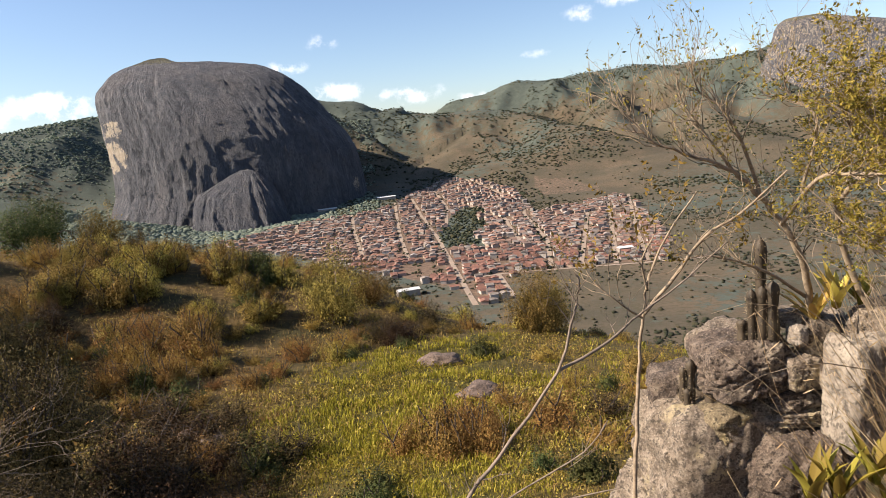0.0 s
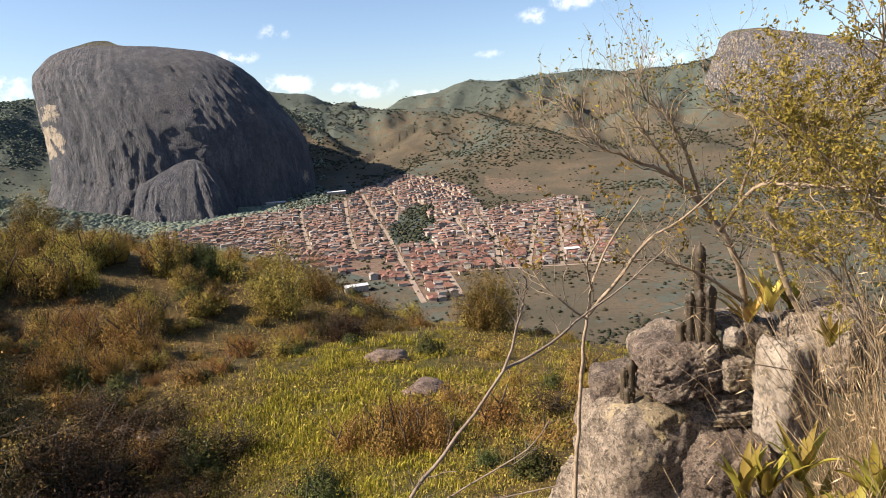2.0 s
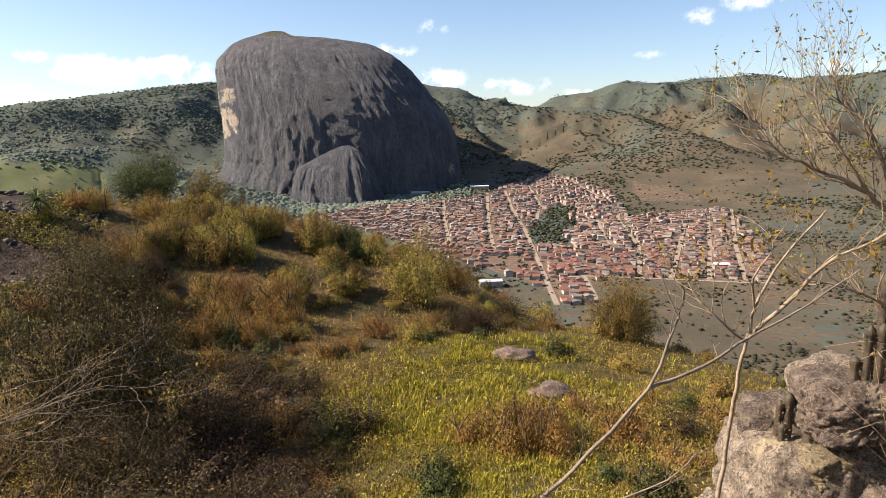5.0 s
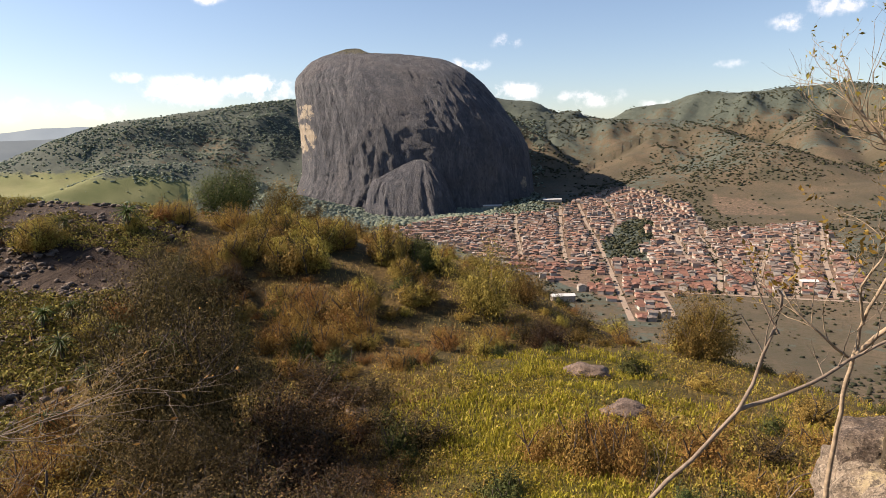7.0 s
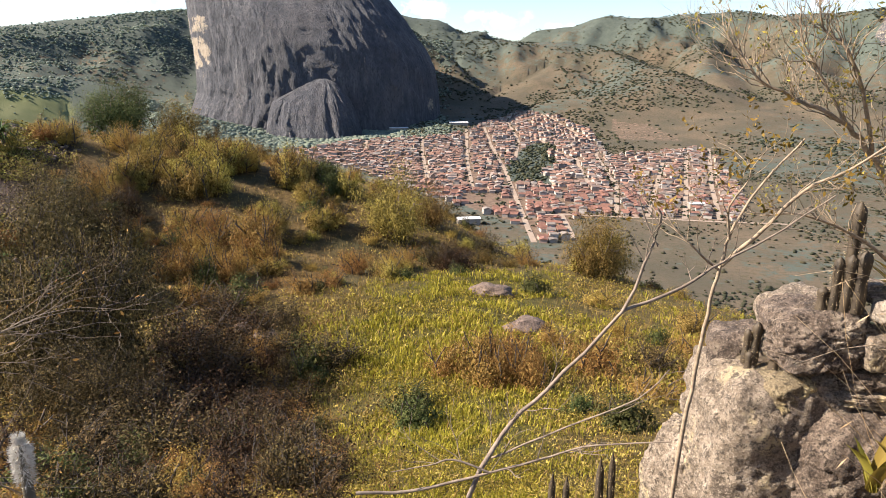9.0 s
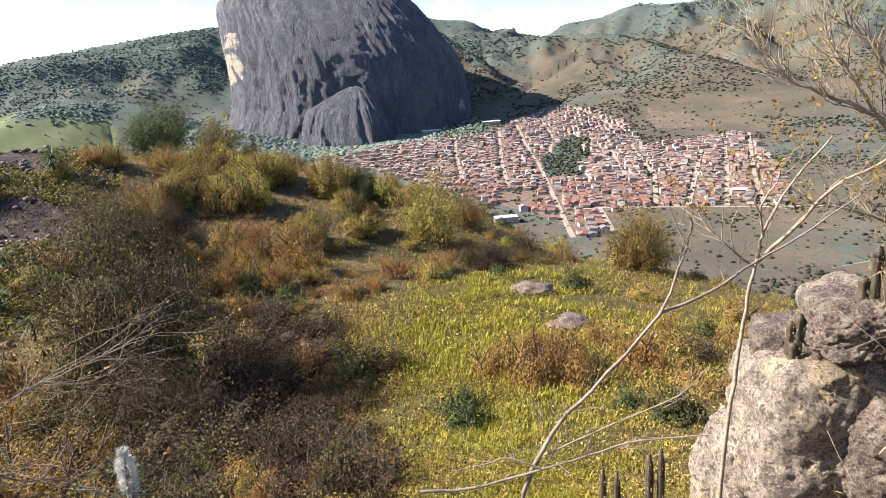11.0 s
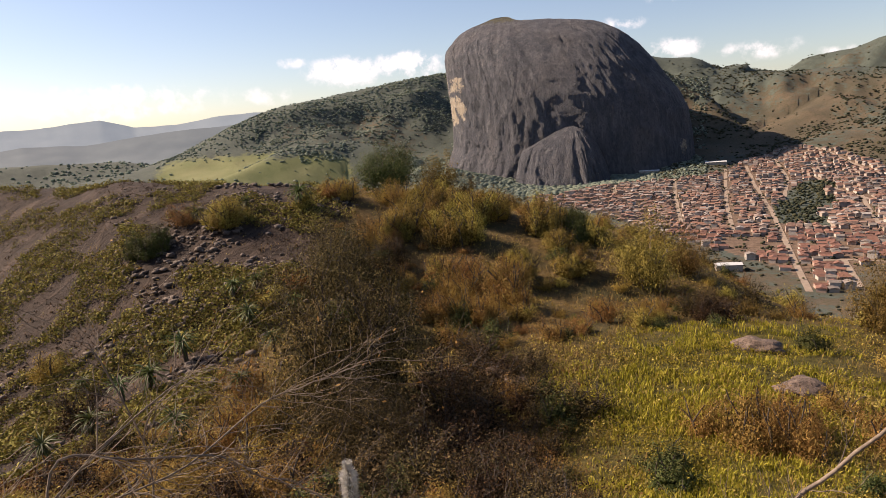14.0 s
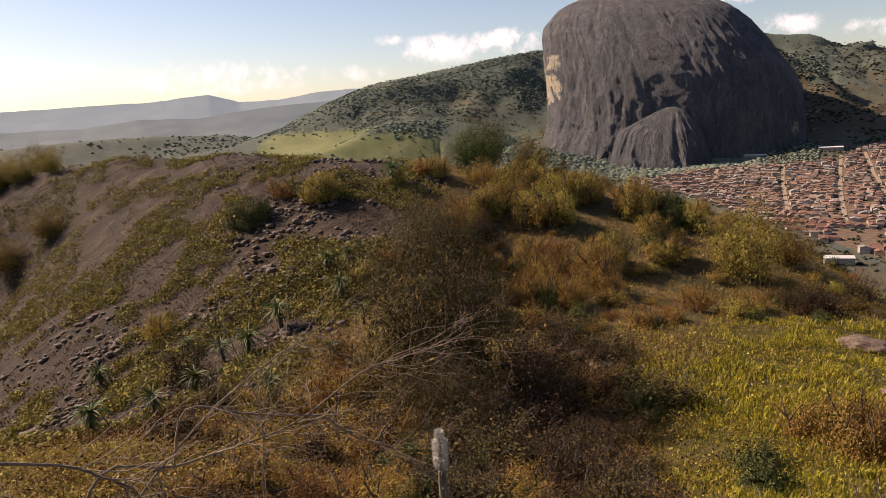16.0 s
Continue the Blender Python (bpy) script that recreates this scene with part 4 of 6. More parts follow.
def grow(r, heap, p, d, length, radius, depth, tips, bend=0.25, rise=0.12, fork=(2, 3), sides=5, shrink=0.72, spread=0.75):
    """A limb that bends, tapers and forks; its ends are gathered in tips."""
    pts, rad = [p.copy()], [radius]
    n = 4
    for i in range(n):
        d = (d + aim(r) * bend + Vector((0, 0, rise))).normalized()
        p = p + d * length / n
        pts.append(p.copy())
        rad.append(radius * (1 - 0.45 * (i + 1) / n))
        if depth <= 1:
            tips.append((p.copy(), d.copy()))
    heap.add(*tube(pts, rad, sides))
    if depth <= 0:
        return
    for k in range(r.randint(*fork)):
        nd = (d + aim(r) * spread).normalized()
        q = pts[r.choice((2, 3, 4, 4))]
        grow(r, heap, q, nd, length * shrink * r.uniform(.75, 1.15), radius * .52, depth - 1, tips, bend, rise, fork, max(3, sides - 1), shrink, spread)


def leaf_cloud(name, at, normal, size, aspect, mat, rs):
    """Many small leaves, one triangle each, lying about the given normals."""
    n = len(at)
    normal = normal / (np.linalg.norm(normal, axis=1, keepdims=True) + 1e-6)
    d = np.cross(normal, rs.normal(0, 1, (n, 3)))
    d /= np.linalg.norm(d, axis=1, keepdims=True) + 1e-6
    side = np.cross(d, normal) * (size * aspect * .5)[:, None]
    d = d * size[:, None]
    v = np.stack([at - d * .4 - side, at - d * .4 + side, at + d * .6], 1).reshape(-1, 3)
    return mesh_data(name, v, np.arange(3 * n).reshape(-1, 3), mat)


def shrub_meshes(seed, tall, wide, leaves, size, leaf_mat, bark, stems=3, depth=1, flat=0.0, round_leaf=.6, tuft=0.2, fill=0.8, skirt=0.0, clumps=34):
    """A bush: several stems from one foot, forking; small leaves about the twigs and in clumps that make an uneven dome."""
    r, rs = random.Random(seed), np.random.RandomState(seed)
    wood, tips = Heap(), []
    for s in range(stems):
        a = 6.283 * (s + r.random() * .7) / stems
        lean = r.uniform(.35, .9) * wide / max(tall, .1)
        d = Vector((math.cos(a) * lean, math.sin(a) * lean, 1)).normalized()
        grow(r, wood, Vector((math.cos(a) * .08, math.sin(a) * .08, -.25)), d, tall * .5, .02 + .016 * tall, depth, tips, rise=.10 - flat, sides=3)
    top = max(p.z for p, _ in tips)
    kz, kr = tall / top, wide / max(max(math.hypot(p.x, p.y) for p, _ in tips), .1)
    wood.v = [(x * kr, y * kr, z * kz) for x, y, z in wood.v]
    ends = np.array([(p.x * kr, p.y * kr, p.z * kz) for p, _ in tips])
    a, e = rs.uniform(0, 6.283, clumps), np.arcsin(rs.uniform(skirt, 1.0, clumps))
    q = rs.uniform(.62, 1.0, clumps) * (0.8 + 0.3 * np.sin(3 * a + seed))
    heart = np.stack([np.cos(a) * np.cos(e) * wide * q, np.sin(a) * np.cos(e) * wide * q, .12 * tall + np.sin(e) * tall * .88 * q], -1)
    spread = rs.uniform(.16, .34, clumps) * wide
    n = int(leaves * fill)
    k = rs.randint(0, clumps, n)
    off = rs.normal(0, 1, (n, 3))
    off /= np.linalg.norm(off, axis=1, keepdims=True)
    pos = heart[k] + off * np.array([1, 1, .75]) * (spread[k] * np.clip(rs.normal(.82, .22, n), 0, 1.3))[:, None]
    out = off + .5 * (pos - np.array([0, 0, tall * .2])) / wide + np.array([0, 0, .55]) + .35 * rs.normal(0, 1, (n, 3))
    m = leaves - n
    k2 = rs.randint(0, len(ends), m)
    loose = ends[k2] + rs.normal(0, 1, (m, 3)) * tuft * tall * .5
    # larger hidden leaves added inside the crown to block light
    inner = leaves // 5
    k3 = rs.randint(0, clumps, inner)
    deep = heart[k3] * .6 + rs.normal(0, .5, (inner, 3)) * spread[k3][:, None]
    at = np.concatenate([pos, loose, deep])
    at[:, 2] = np.maximum(at[:, 2], rs.uniform(.02, .2, len(at)))
    nrm = np.concatenate([out, rs.normal(0, 1, (m + inner, 3))])
    big = np.concatenate([np.ones(n + m), np.full(inner, 2.2)]) * size * rs.uniform(.6, 1.3, len(at))
    return wood.mesh("trunk", bark, True), leaf_cloud("crown", at, nrm, big, round_leaf, leaf_mat, rs)


def plant(name, meshes, label, category, group, m, crown_label=""):
    ob = tagged(new(name), label, category, group)
    ob.matrix_basis = m
    part("trunk", meshes[0], ob)
    part("crown", meshes[1], ob, crown_label)
    return ob


SPECIES = {}


def species(key, name, label, group, *variants):
    SPECIES[key] = (name, label, group, list(variants))


species("olive", "shrub", "rounded olive-green shrub on the dry slope", "hillside shrubs", *[shrub_meshes(10 + i, 1.5, 1.4, 3600, .074, LEAF_OLIVE, BARK_DARK, skirt=.12, clumps=24) for i in range(3)])
species("brown", "dry_shrub", "dry reddish-brown shrub among the grass", "hillside shrubs", *[shrub_meshes(20 + i, 1.2, 1.3, 3200, .066, LEAF_BROWN, BARK_DARK, round_leaf=.4, fill=.72, skirt=.05, clumps=26) for i in range(3)])
species("leggy", "leggy_bush", "sparse-leaved bush with bare twigs in the gully, its dark tones carrying shade", "hillside shrubs", *[shrub_meshes(30 + i, 1.9, 1.5, 2600, .075, LEAF_DARK_SHADED, BARK_DARK, 4, 2, fill=.55, skirt=-.1) for i in range(3)])
species("green", "green_bush", "fresh green leafy bush", "hillside shrubs", *[shrub_meshes(40 + i, 1.1, 1.2, 2800, .078, LEAF_GREEN, BARK_DARK) for i in range(2)])
species("fresh", "fern_bush", "bright green feathery bush catching the sun", "hillside shrubs", shrub_meshes(45, 1.2, 1.5, 2600, .11, LEAF_BRIGHT, BARK_DARK, 6, round_leaf=.25))
species("dark", "thicket_tree", "tall dark twiggy tree with small leaves above the gully", "hillside trees", *[shrub_meshes(70 + i, 4.4, 3.2, 30000, .064, LEAF_TWIGGY, BARK_DARK, 5, 4, fill=.75, skirt=0, clumps=90, tuft=.11) for i in range(2)])
species("tree", "tree", "low spreading tree with a dense olive crown", "hillside trees", *[shrub_meshes(50 + i, 3.6, 2.8, 12000, .078, LEAF_OLIVE_DARK, BARK_GREY, 3, 3, .04, fill=.85, skirt=.16, clumps=52) for i in range(2)])
species("acacia", "acacia_tree", "flat-topped dark green tree on the crest", "hillside trees", *[shrub_meshes(60 + i, 4.0, 3.0, 12000, .078, LEAF_GREEN, BARK_GREY, 3, 3, .10, fill=.8, skirt=.35, clumps=60) for i in range(2)])
REACH = {"olive": (1.4, 1.5), "brown": (1.3, 1.2), "leggy": (1.5, 1.9), "green": (1.2, 1.1), "fresh": (1.5, 1.2), "dark": (3.2, 4.4), "tree": (2.8, 3.6), "acacia": (3.0, 4.0)}
made = {}


def put(key, x, y, scale=1.0, turn=None, variant=None, squash=1.0):
    name, label, group, variants = SPECIES[key]
    r = random.Random(int(x * 71 + y * 37))
    v = variant if variant is not None else r.randrange(len(variants))
    turn = r.uniform(0, 360) if turn is None else turn
    if y > 36 and key in ("olive", "brown", "green", "acacia"):
        scale *= 1.14
    m = pose(x, y, ground_z(x, y) - .05, 0, 0, turn)
    if (key, v) in made:
        ob = copy_thing(made[key, v], m)
    else:
        ob = plant(name, variants[v], label, "tree" if "tree" in name else "shrub", group, m)
        made[key, v] = ob
    ob.matrix_basis = m @ Matrix.Diagonal((scale, scale, scale * squash, 1))
    return ob


def clump(key, x, y, half, tall):
    """One bush, or several growing together where the growth is broader than one bush."""
    w, h = REACH[key]
    if half < w * 1.25:
        put(key, x, y, half / w, squash=min(1.7, max(.6, tall / h * w / half)))
        return
    r = random.Random(int(x * 13 + y * 7))
    for i in range(min(7, int((half / w) ** 2 * 1.7) + 1)):
        a, d = r.uniform(0, 6.283), math.sqrt(r.random()) * (half - w * .8)
        k = r.uniform(.75, 1.1)
        put(key if r.random() < .8 else r.choice(("olive", "brown", "green")), x + d * math.cos(a), y + d * math.sin(a), k, squash=min(1.6, max(.7, tall / h / k * r.uniform(.75, 1))))


# plants that stand out one by one: kind, place, half breadth, height
SLOPE_PLANTS = [
    ("tree", -8.4, 48.0, 3.2, 5.8),
    ("tree", -6.4, 53.2, 2.1, 3.9),
    ("tree", 6.3, 47.6, 3.8, 5.0),
    ("leggy", -4.1, 44.3, 2.5, 1.8),
    ("brown", -22.8, 55.0, 2.8, 2.7),
    ("olive", -27.2, 49.9, 3.1, 1.8),
    ("olive", -22.6, 47.4, 2.9, 2.8),
    ("olive", -27.0, 46.2, 2.1, 2.4),
    ("olive", -17.9, 53.7, 2.2, 3.1),
    ("green", -14.0, 54.4, 2.2, 3.0),
    ("olive", -15.5, 51.3, 1.8, 1.9),
    ("acacia", -34.6, 56.2, 3.4, 4.4),
    ("brown", -18.5, 38.7, 2.8, 3.1),
    ("brown", -18.1, 34.0, 2.0, 2.1),
    ("brown", -17.0, 43.8, 2.4, 2.1),
    ("brown", 0.1, 21.1, 2.5, 2.5),
    ("brown", -1.9, 21.6, 1.1, 1.3),
    ("green", 1.6, 38.2, 1.0, 1.3),
    ("brown", 3.2, 21.7, 1.5, 1.5),
    ("brown", 4.6, 19.6, 1.2, 1.0),
    ("leggy", 5.4, 23.4, 1.3, 1.2),
    ("brown", 6.6, 20.2, 1.2, 1.1),
    ("green", 2.2, 17.4, .7, .6),
    ("brown", 7.6, 26.0, 1.2, 1.0),
    ("olive", 9.4, 32.0, 1.6, 1.3),
    ("brown", 5.2, 36.5, 1.2, .9),
    ("brown", 1.9, 24.8, 0.9, 1.0),
]
MEADOW_PLANTS = [
    ("green", 3.1, 15.9, 0.9, 1.1),
    ("green", 6.5, 27.2, 0.8, 0.9),
    ("brown", 4.9, 27.6, 0.9, 1.1),
    ("leggy", -6.4, 23.6, 1.4, 1.4),
    ("green", -2.6, 17.9, 1.0, 0.9),
    ("brown", -9.3, 38.9, 1.2, 1.5),
    ("olive", -13.4, 47.6, 2.1, 1.8),
    ("brown", -6.7, 42.2, 1.7, 1.4),
    ("brown", -27.6, 43.9, 2.7, 2.8),
    ("brown", -10.7, 33.0, 1.2, 1.3),
    ("green", -13.6, 32.0, 1.4, 1.5),
    ("leggy", -19.1, 29.8, 2.4, 3.9),
    ("dark", -15.1, 20.2, 3.9, 8.1),
    ("dark", -24.8, 34.4, 3.5, 5.4),
    ("leggy", -22.7, 36.4, 2.0, 3.1),
    ("brown", -16.2, 34.7, 2.5, 2.7),
    ("green", -7.1, 22.6, 1.1, 1.4),
    ("brown", -9.5, 24.5, 1.0, 1.3),
    ("green", -2.3, 16.2, 0.9, 1.0),
    ("leggy", -12.0, 25.6, 1.4, 1.6),
]
GULLY_PLANTS = [
    ("leggy", -7.4, 18.2, 1.0, 1.2),
    ("brown", -15.1, 38.7, 2.2, 2.3),
    ("brown", -15.7, 30.9, 1.2, 1.6),
    ("leggy", -12.1, 22.3, 1.4, 2.0),
    ("leggy", -11.6, 17.6, 1.6, 2.1),
    ("leggy", -6.3, 13.2, 0.9, 1.1),
    ("brown", -17.7, 18.3, 1.8, 2.2),
    ("brown", -12.5, 14.2, 1.3, 1.5),
    ("leggy", -4.9, 14.9, 0.6, 0.7),
    ("brown", -30.7, 52.6, 2.6, 2.2),
    ("olive", -27.9, 53.8, 3.1, 2.4),
    ("olive", -23.7, 53.0, 3.5, 3.1),
    ("olive", -18.1, 55.4, 2.2, 3.1),
    ("green", -15.9, 57.5, 2.0, 3.0),
    ("brown", -35.3, 49.3, 2.1, 1.9),
    ("olive", -36.0, 45.3, 1.2, 1.5),
    ("olive", -40.3, 39.9, 2.7, 2.0),
    ("brown", -43.5, 39.2, 1.5, 1.6),
    ("green", -43.2, 35.0, 2.4, 2.5),
    ("brown", -27.8, 33.7, 1.5, 1.6),
]
RIDGE_PLANTS = [
    ("leggy", -24.7, 35.8, 2.1, 2.8),
    ("leggy", -24.9, 40.6, 2.1, 2.6),
    ("brown", -22.2, 37.4, 1.7, 1.6),
    ("brown", -20.5, 41.5, 2.6, 2.1),
    ("brown", -12.8, 31.6, 0.9, 1.0),
    ("fresh", -22.9, 31.2, 1.5, 1.4),
    ("brown", -22.5, 22.6, 1.6, 1.8),
    ("brown", -28.4, 31.4, 1.1, 1.2),
    ("brown", -38.7, 23.1, 1.6, 1.7),
    ("leggy", -29.7, 18.8, 1.7, 2.3),
    ("brown", -18.5, 18.0, 1.9, 2.0),
    ("brown", -17.9, 14.8, 1.7, 1.8),
    ("brown", -7.4, 5.4, 0.8, 0.8),
    ("brown", -12.7, 13.2, 1.6, 1.7),
    ("leggy", -9.7, 18.8, 1.6, 1.7),
    ("leggy", -11.1, 23.6, 1.5, 1.5),
    ("leggy", -10.9, 17.3, 1.6, 1.9),
    ("olive", -28.4, 32.0, 1.3, 1.2),
]
for row in SLOPE_PLANTS + MEADOW_PLANTS + GULLY_PLANTS + RIDGE_PLANTS:
    clump(*row)
for row in (("acacia", -37, 63, 2.6, 5.6), ("tree", -33.5, 66, 2.6, 6.2), ("tree", -31, 68, 1.8, 4.4), ("leggy", -1.5, 52, 1.6, 1.8),
            ("tree", -94, 44, 3, 4), ("tree", -101, 44, 3, 4.5), ("olive", -93, 39, 3, 2), ("olive", -98, 38, 3, 2), ("tree", -88, 42, 2, 3)):
    clump(*row)
rng = random.Random(3)
one = lambda x, y, poly: bool(inside(np.array([x]), np.array([y]), poly)[0])
count = 0
while count < 190:
    a, d = rng.uniform(-50, 22), math.exp(rng.uniform(math.log(15), math.log(78)))
    x, y = polar(a, d)
    if one(x, y, MEADOW) or one(x, y, APRON) or (a > -8 and d > 54) or (a > 0 and d < 26) or (a < -37 and d < 44):
        continue
    kinds = ("olive", "brown", "brown", "olive", "green") if d > 34 or a > -12 else ("leggy", "brown", "leggy", "brown", "green")
    put(rng.choice(kinds), x, y, rng.uniform(.4, .85), squash=.9)
    count += 1
# thick dry growth on the near slope and in the gully
count = 0
while count < 95:
    a, d = rng.uniform(-60, -15), math.exp(rng.uniform(math.log(8.5), math.log(30)))
    x, y = polar(a, d)
    if one(x, y, MEADOW) or one(x, y, APRON):
        continue
    put(rng.choice(("leggy", "brown", "leggy", "brown", "green") if a > -40 else ("brown", "brown", "leggy")), x, y, rng.uniform(.45, .85) * min(1, .45 + d / 30), squash=.9)
    count += 1
# low growth along the crest of the ridge
for i in range(34):
    a = -28 + i * .9
    x, y = polar(a + rng.uniform(-.4, .4), 72 - 10 * (a + 28) / 30 + rng.uniform(-3, 2))
    put(rng.choice(("olive", "olive", "brown", "green")), x, y, rng.uniform(.6, 1.15), squash=1.1)
put("dark", -12.2, 17.2, .8)
# the wooded hollow west of the granite
for i in range(22):
    x, y = polar(rng.uniform(-80, -65), rng.uniform(80, 128))
    put("tree", x, y, rng.uniform(.8, 1.4))


# thicket that fills the gully beside the meadow, its shade put into leaf colour
for x, y, half, tall in ((-7.6, 13.2, 1.5, 1.5), (-10.2, 21.7, 2.0, 2.2), (-6.6, 15.2, 1.4, 1.3), (-8.6, 24.2, 1.6, 1.6), (-10.8, 26.4, 1.8, 1.8), (-13.2, 25.0, 2.2, 2.6), (-9.9, 19.4, 1.8, 1.9),
                         (-7.4, 17.2, 1.5, 1.4), (-9.0, 15.8, 1.7, 1.8), (-11.2, 18.0, 1.9, 2.2), (-8.4, 11.4, 1.4, 1.4), (-12.2, 22.8, 1.9, 2.2), (-13.0, 28.8, 1.9, 2.0)):
    put("leggy", x, y, half / 1.5, squash=tall / 1.9 * 1.5 / half)

# ---- grass, undergrowth and tufts ----
def tufts(name, label, spots, mat, blades, tall, wide, seed, spread=.16, droop=.5):
    """Thousands of small tufts of grass or leaves; each tuft a few blades from one foot."""
    rs = np.random.RandomState(seed)
    n = len(spots) * blades
    x = np.repeat(spots[:, 0], blades) + rs.normal(0, spread, n)
    y = np.repeat(spots[:, 1], blades) + rs.normal(0, spread, n)
    z = height(x, y) - .03
    a, lean = rs.uniform(0, 2 * math.pi, n), rs.uniform(.15, 1.0, n) * droop
    h = tall * rs.uniform(.5, 1.3, n) * np.repeat(spots[:, 2], blades)
    w = wide * rs.uniform(.6, 1.3, n) * np.repeat(spots[:, 2], blades) * .5
    dx, dy = np.cos(a), np.sin(a)
    foot = np.stack([x, y, z], -1)
    mid = foot + np.stack([dx * h * lean * .35, dy * h * lean * .35, h * .6], -1)
    tip = foot + np.stack([dx * h * lean * 1.1, dy * h * lean * 1.1, h * (1 - .3 * lean)], -1)
    side = np.stack([-dy * w, dx * w, 0 * w], -1)
    v = np.stack([foot, mid + side, tip, mid - side], 1).reshape(-1, 3)
    f = np.arange(4 * n).reshape(-1, 4)
    return tagged(new(name, mesh_data(name, v, f, mat)), label, "grass", kind="stuff")


def spots(n, az, r, keep, seed, lo=.7, hi=1.3):
    rs = np.random.RandomState(seed)
    a = np.radians(rs.uniform(az[0], az[1], n))
    d = np.exp(rs.uniform(math.log(r[0]), math.log(r[1]), n))
    x, y = d * np.sin(a), d * np.cos(a)
    k = keep(x, y) > rs.rand(n)
    return np.stack([x[k], y[k], rs.uniform(lo, hi, k.sum()) * np.clip(d[k] / 26, .24, 1.0)], -1)


meadow_fade = lambda x, y: 1 - .72 * smooth01(np.degrees(np.arctan2(x, y)), 1.5, 8)
in_meadow = lambda x, y: meadow_fade(x, y) * soft_inside(x + fractal(x, y, 5, 3) * 2.5, y + fractal(y, x, 5, 3) * 2.5, MEADOW, 1.8)
on_apron = lambda x, y: soft_inside(x, y, APRON, 1.5)


def cushions(name, label, spots, mat, leaves, radius, leaf, seed, flat=.8, aspect=.5):
    """Thousands of low leafy cushions: small leaves turned every way over a little dome."""
    rs = np.random.RandomState(seed)
    n = len(spots) * leaves
    k = np.repeat(spots[:, 2], leaves)
    cx, cy = np.repeat(spots[:, 0], leaves), np.repeat(spots[:, 1], leaves)
    out = rs.normal(0, 1, (n, 3))
    out[:, 2] = np.abs(out[:, 2])
    out /= np.linalg.norm(out, axis=1, keepdims=True)
    off = out * (radius * k * rs.uniform(.45, 1.1, n))[:, None]
    x, y = cx + off[:, 0], cy + off[:, 1]
    c = np.stack([x, y, height(cx, cy) + off[:, 2] * flat], -1)
    d = np.cross(out, rs.normal(0, 1, (n, 3))) + .35 * out + .3 * rs.normal(0, 1, (n, 3))
    d /= np.linalg.norm(d, axis=1, keepdims=True)
    side = np.cross(d, out + .45 * rs.normal(0, 1, (n, 3)))
    side /= np.linalg.norm(side, axis=1, keepdims=True) + 1e-6
    size = (leaf * k * rs.uniform(.6, 1.3, n))[:, None]
    v = np.stack([c - d * size * .5, c + side * size * aspect * .5, c + d * size * .5, c - side * size * aspect * .5], 1).reshape(-1, 3)
    return tagged(new(name, mesh_data(name, v, np.arange(4 * n).reshape(-1, 4), mat)), label, "undergrowth", kind="stuff")


cushions("meadow_herbs", "dense yellow-green herbs of the small meadow", spots(34000, (-34, 24), (6, 56), lambda x, y: in_meadow(x, y) * (.04 + .96 * clumpy(x, y, 2.4, -.04, .12)), 1), GRASS_GREEN, 8, .30, .10, 2, .9, .45)
tufts("meadow_grass", "upright yellow-green grass blades in the meadow", spots(42000, (-34, 24), (6, 56), lambda x, y: in_meadow(x, y) * (.12 + .88 * clumpy(x, y, 1.8, -.06, .12)), 21), GRASS_GREEN, 5, .30, .046, 22, .10, .6)
tufts("dry_grass", "dry straw-coloured grass on the hillside", spots(46000, (-72, 30), (9, 85), lambda x, y: (1 - in_meadow(x, y) * .85) * (1 - on_apron(x, y) * .93) * (.3 + .7 * clumpy(x, y, 6, -.1, .25)), 3), GRASS_DRY, 4, .36, .035, 4, .3, .9)
cushions("undergrowth", "low olive undergrowth between the shrubs", spots(42000, (-72, 30), (9, 85), lambda x, y: (1 - in_meadow(x, y) * .8) * (1 - on_apron(x, y) * .95) * clumpy(x, y, 6, -.3, .15), 5), LEAF_OLIVE, 8, .40, .12, 6)
cushions("gully_leaves", "leafy growth on the gully floor, shade put into its dark tones", spots(16000, (-62, -8), (6, 26), lambda x, y: (1 - in_meadow(x, y)) * (1 - on_apron(x, y)) * (.3 + .7 * clumpy(y, x, 5, -.2, .2)), 7), LEAF_DARK_SHADED, 7, .5, .14, 8)
cushions("rust_growth", "rusty dry bracken on the near slope", spots(15000, (-72, -10), (6, 30), lambda x, y: (1 - in_meadow(x, y)) * (1 - on_apron(x, y) * .97) * (.1 + .9 * clumpy(x + 40, y, 7, -.1, .25)), 9), LEAF_RUST, 7, .45, .15, 10, .9, .35)
bands = lambda x, y: smooth01(fractal(x * .5 + y * .8, x * .8 - y * .5, 4.5, 4), -.02, .07)
cushions("rock_tufts", "cushions of lime-green plants clinging to the granite", spots(64000, (-74, -28), (14, 100), lambda x, y: on_apron(x, y) * bands(x, y), 11, .6, 1.8), LEAF_LIME, 13, .36, .145, 12, 1.0)
cushions("rock_moss", "dark dry cushions on the granite", spots(26000, (-74, -28), (14, 100), lambda x, y: on_apron(x, y) * (.03 + .5 * bands(y + 31, x)), 13, .5, 1.2), LEAF_DARK_SHADED, 7, .28, .16, 14, .8)

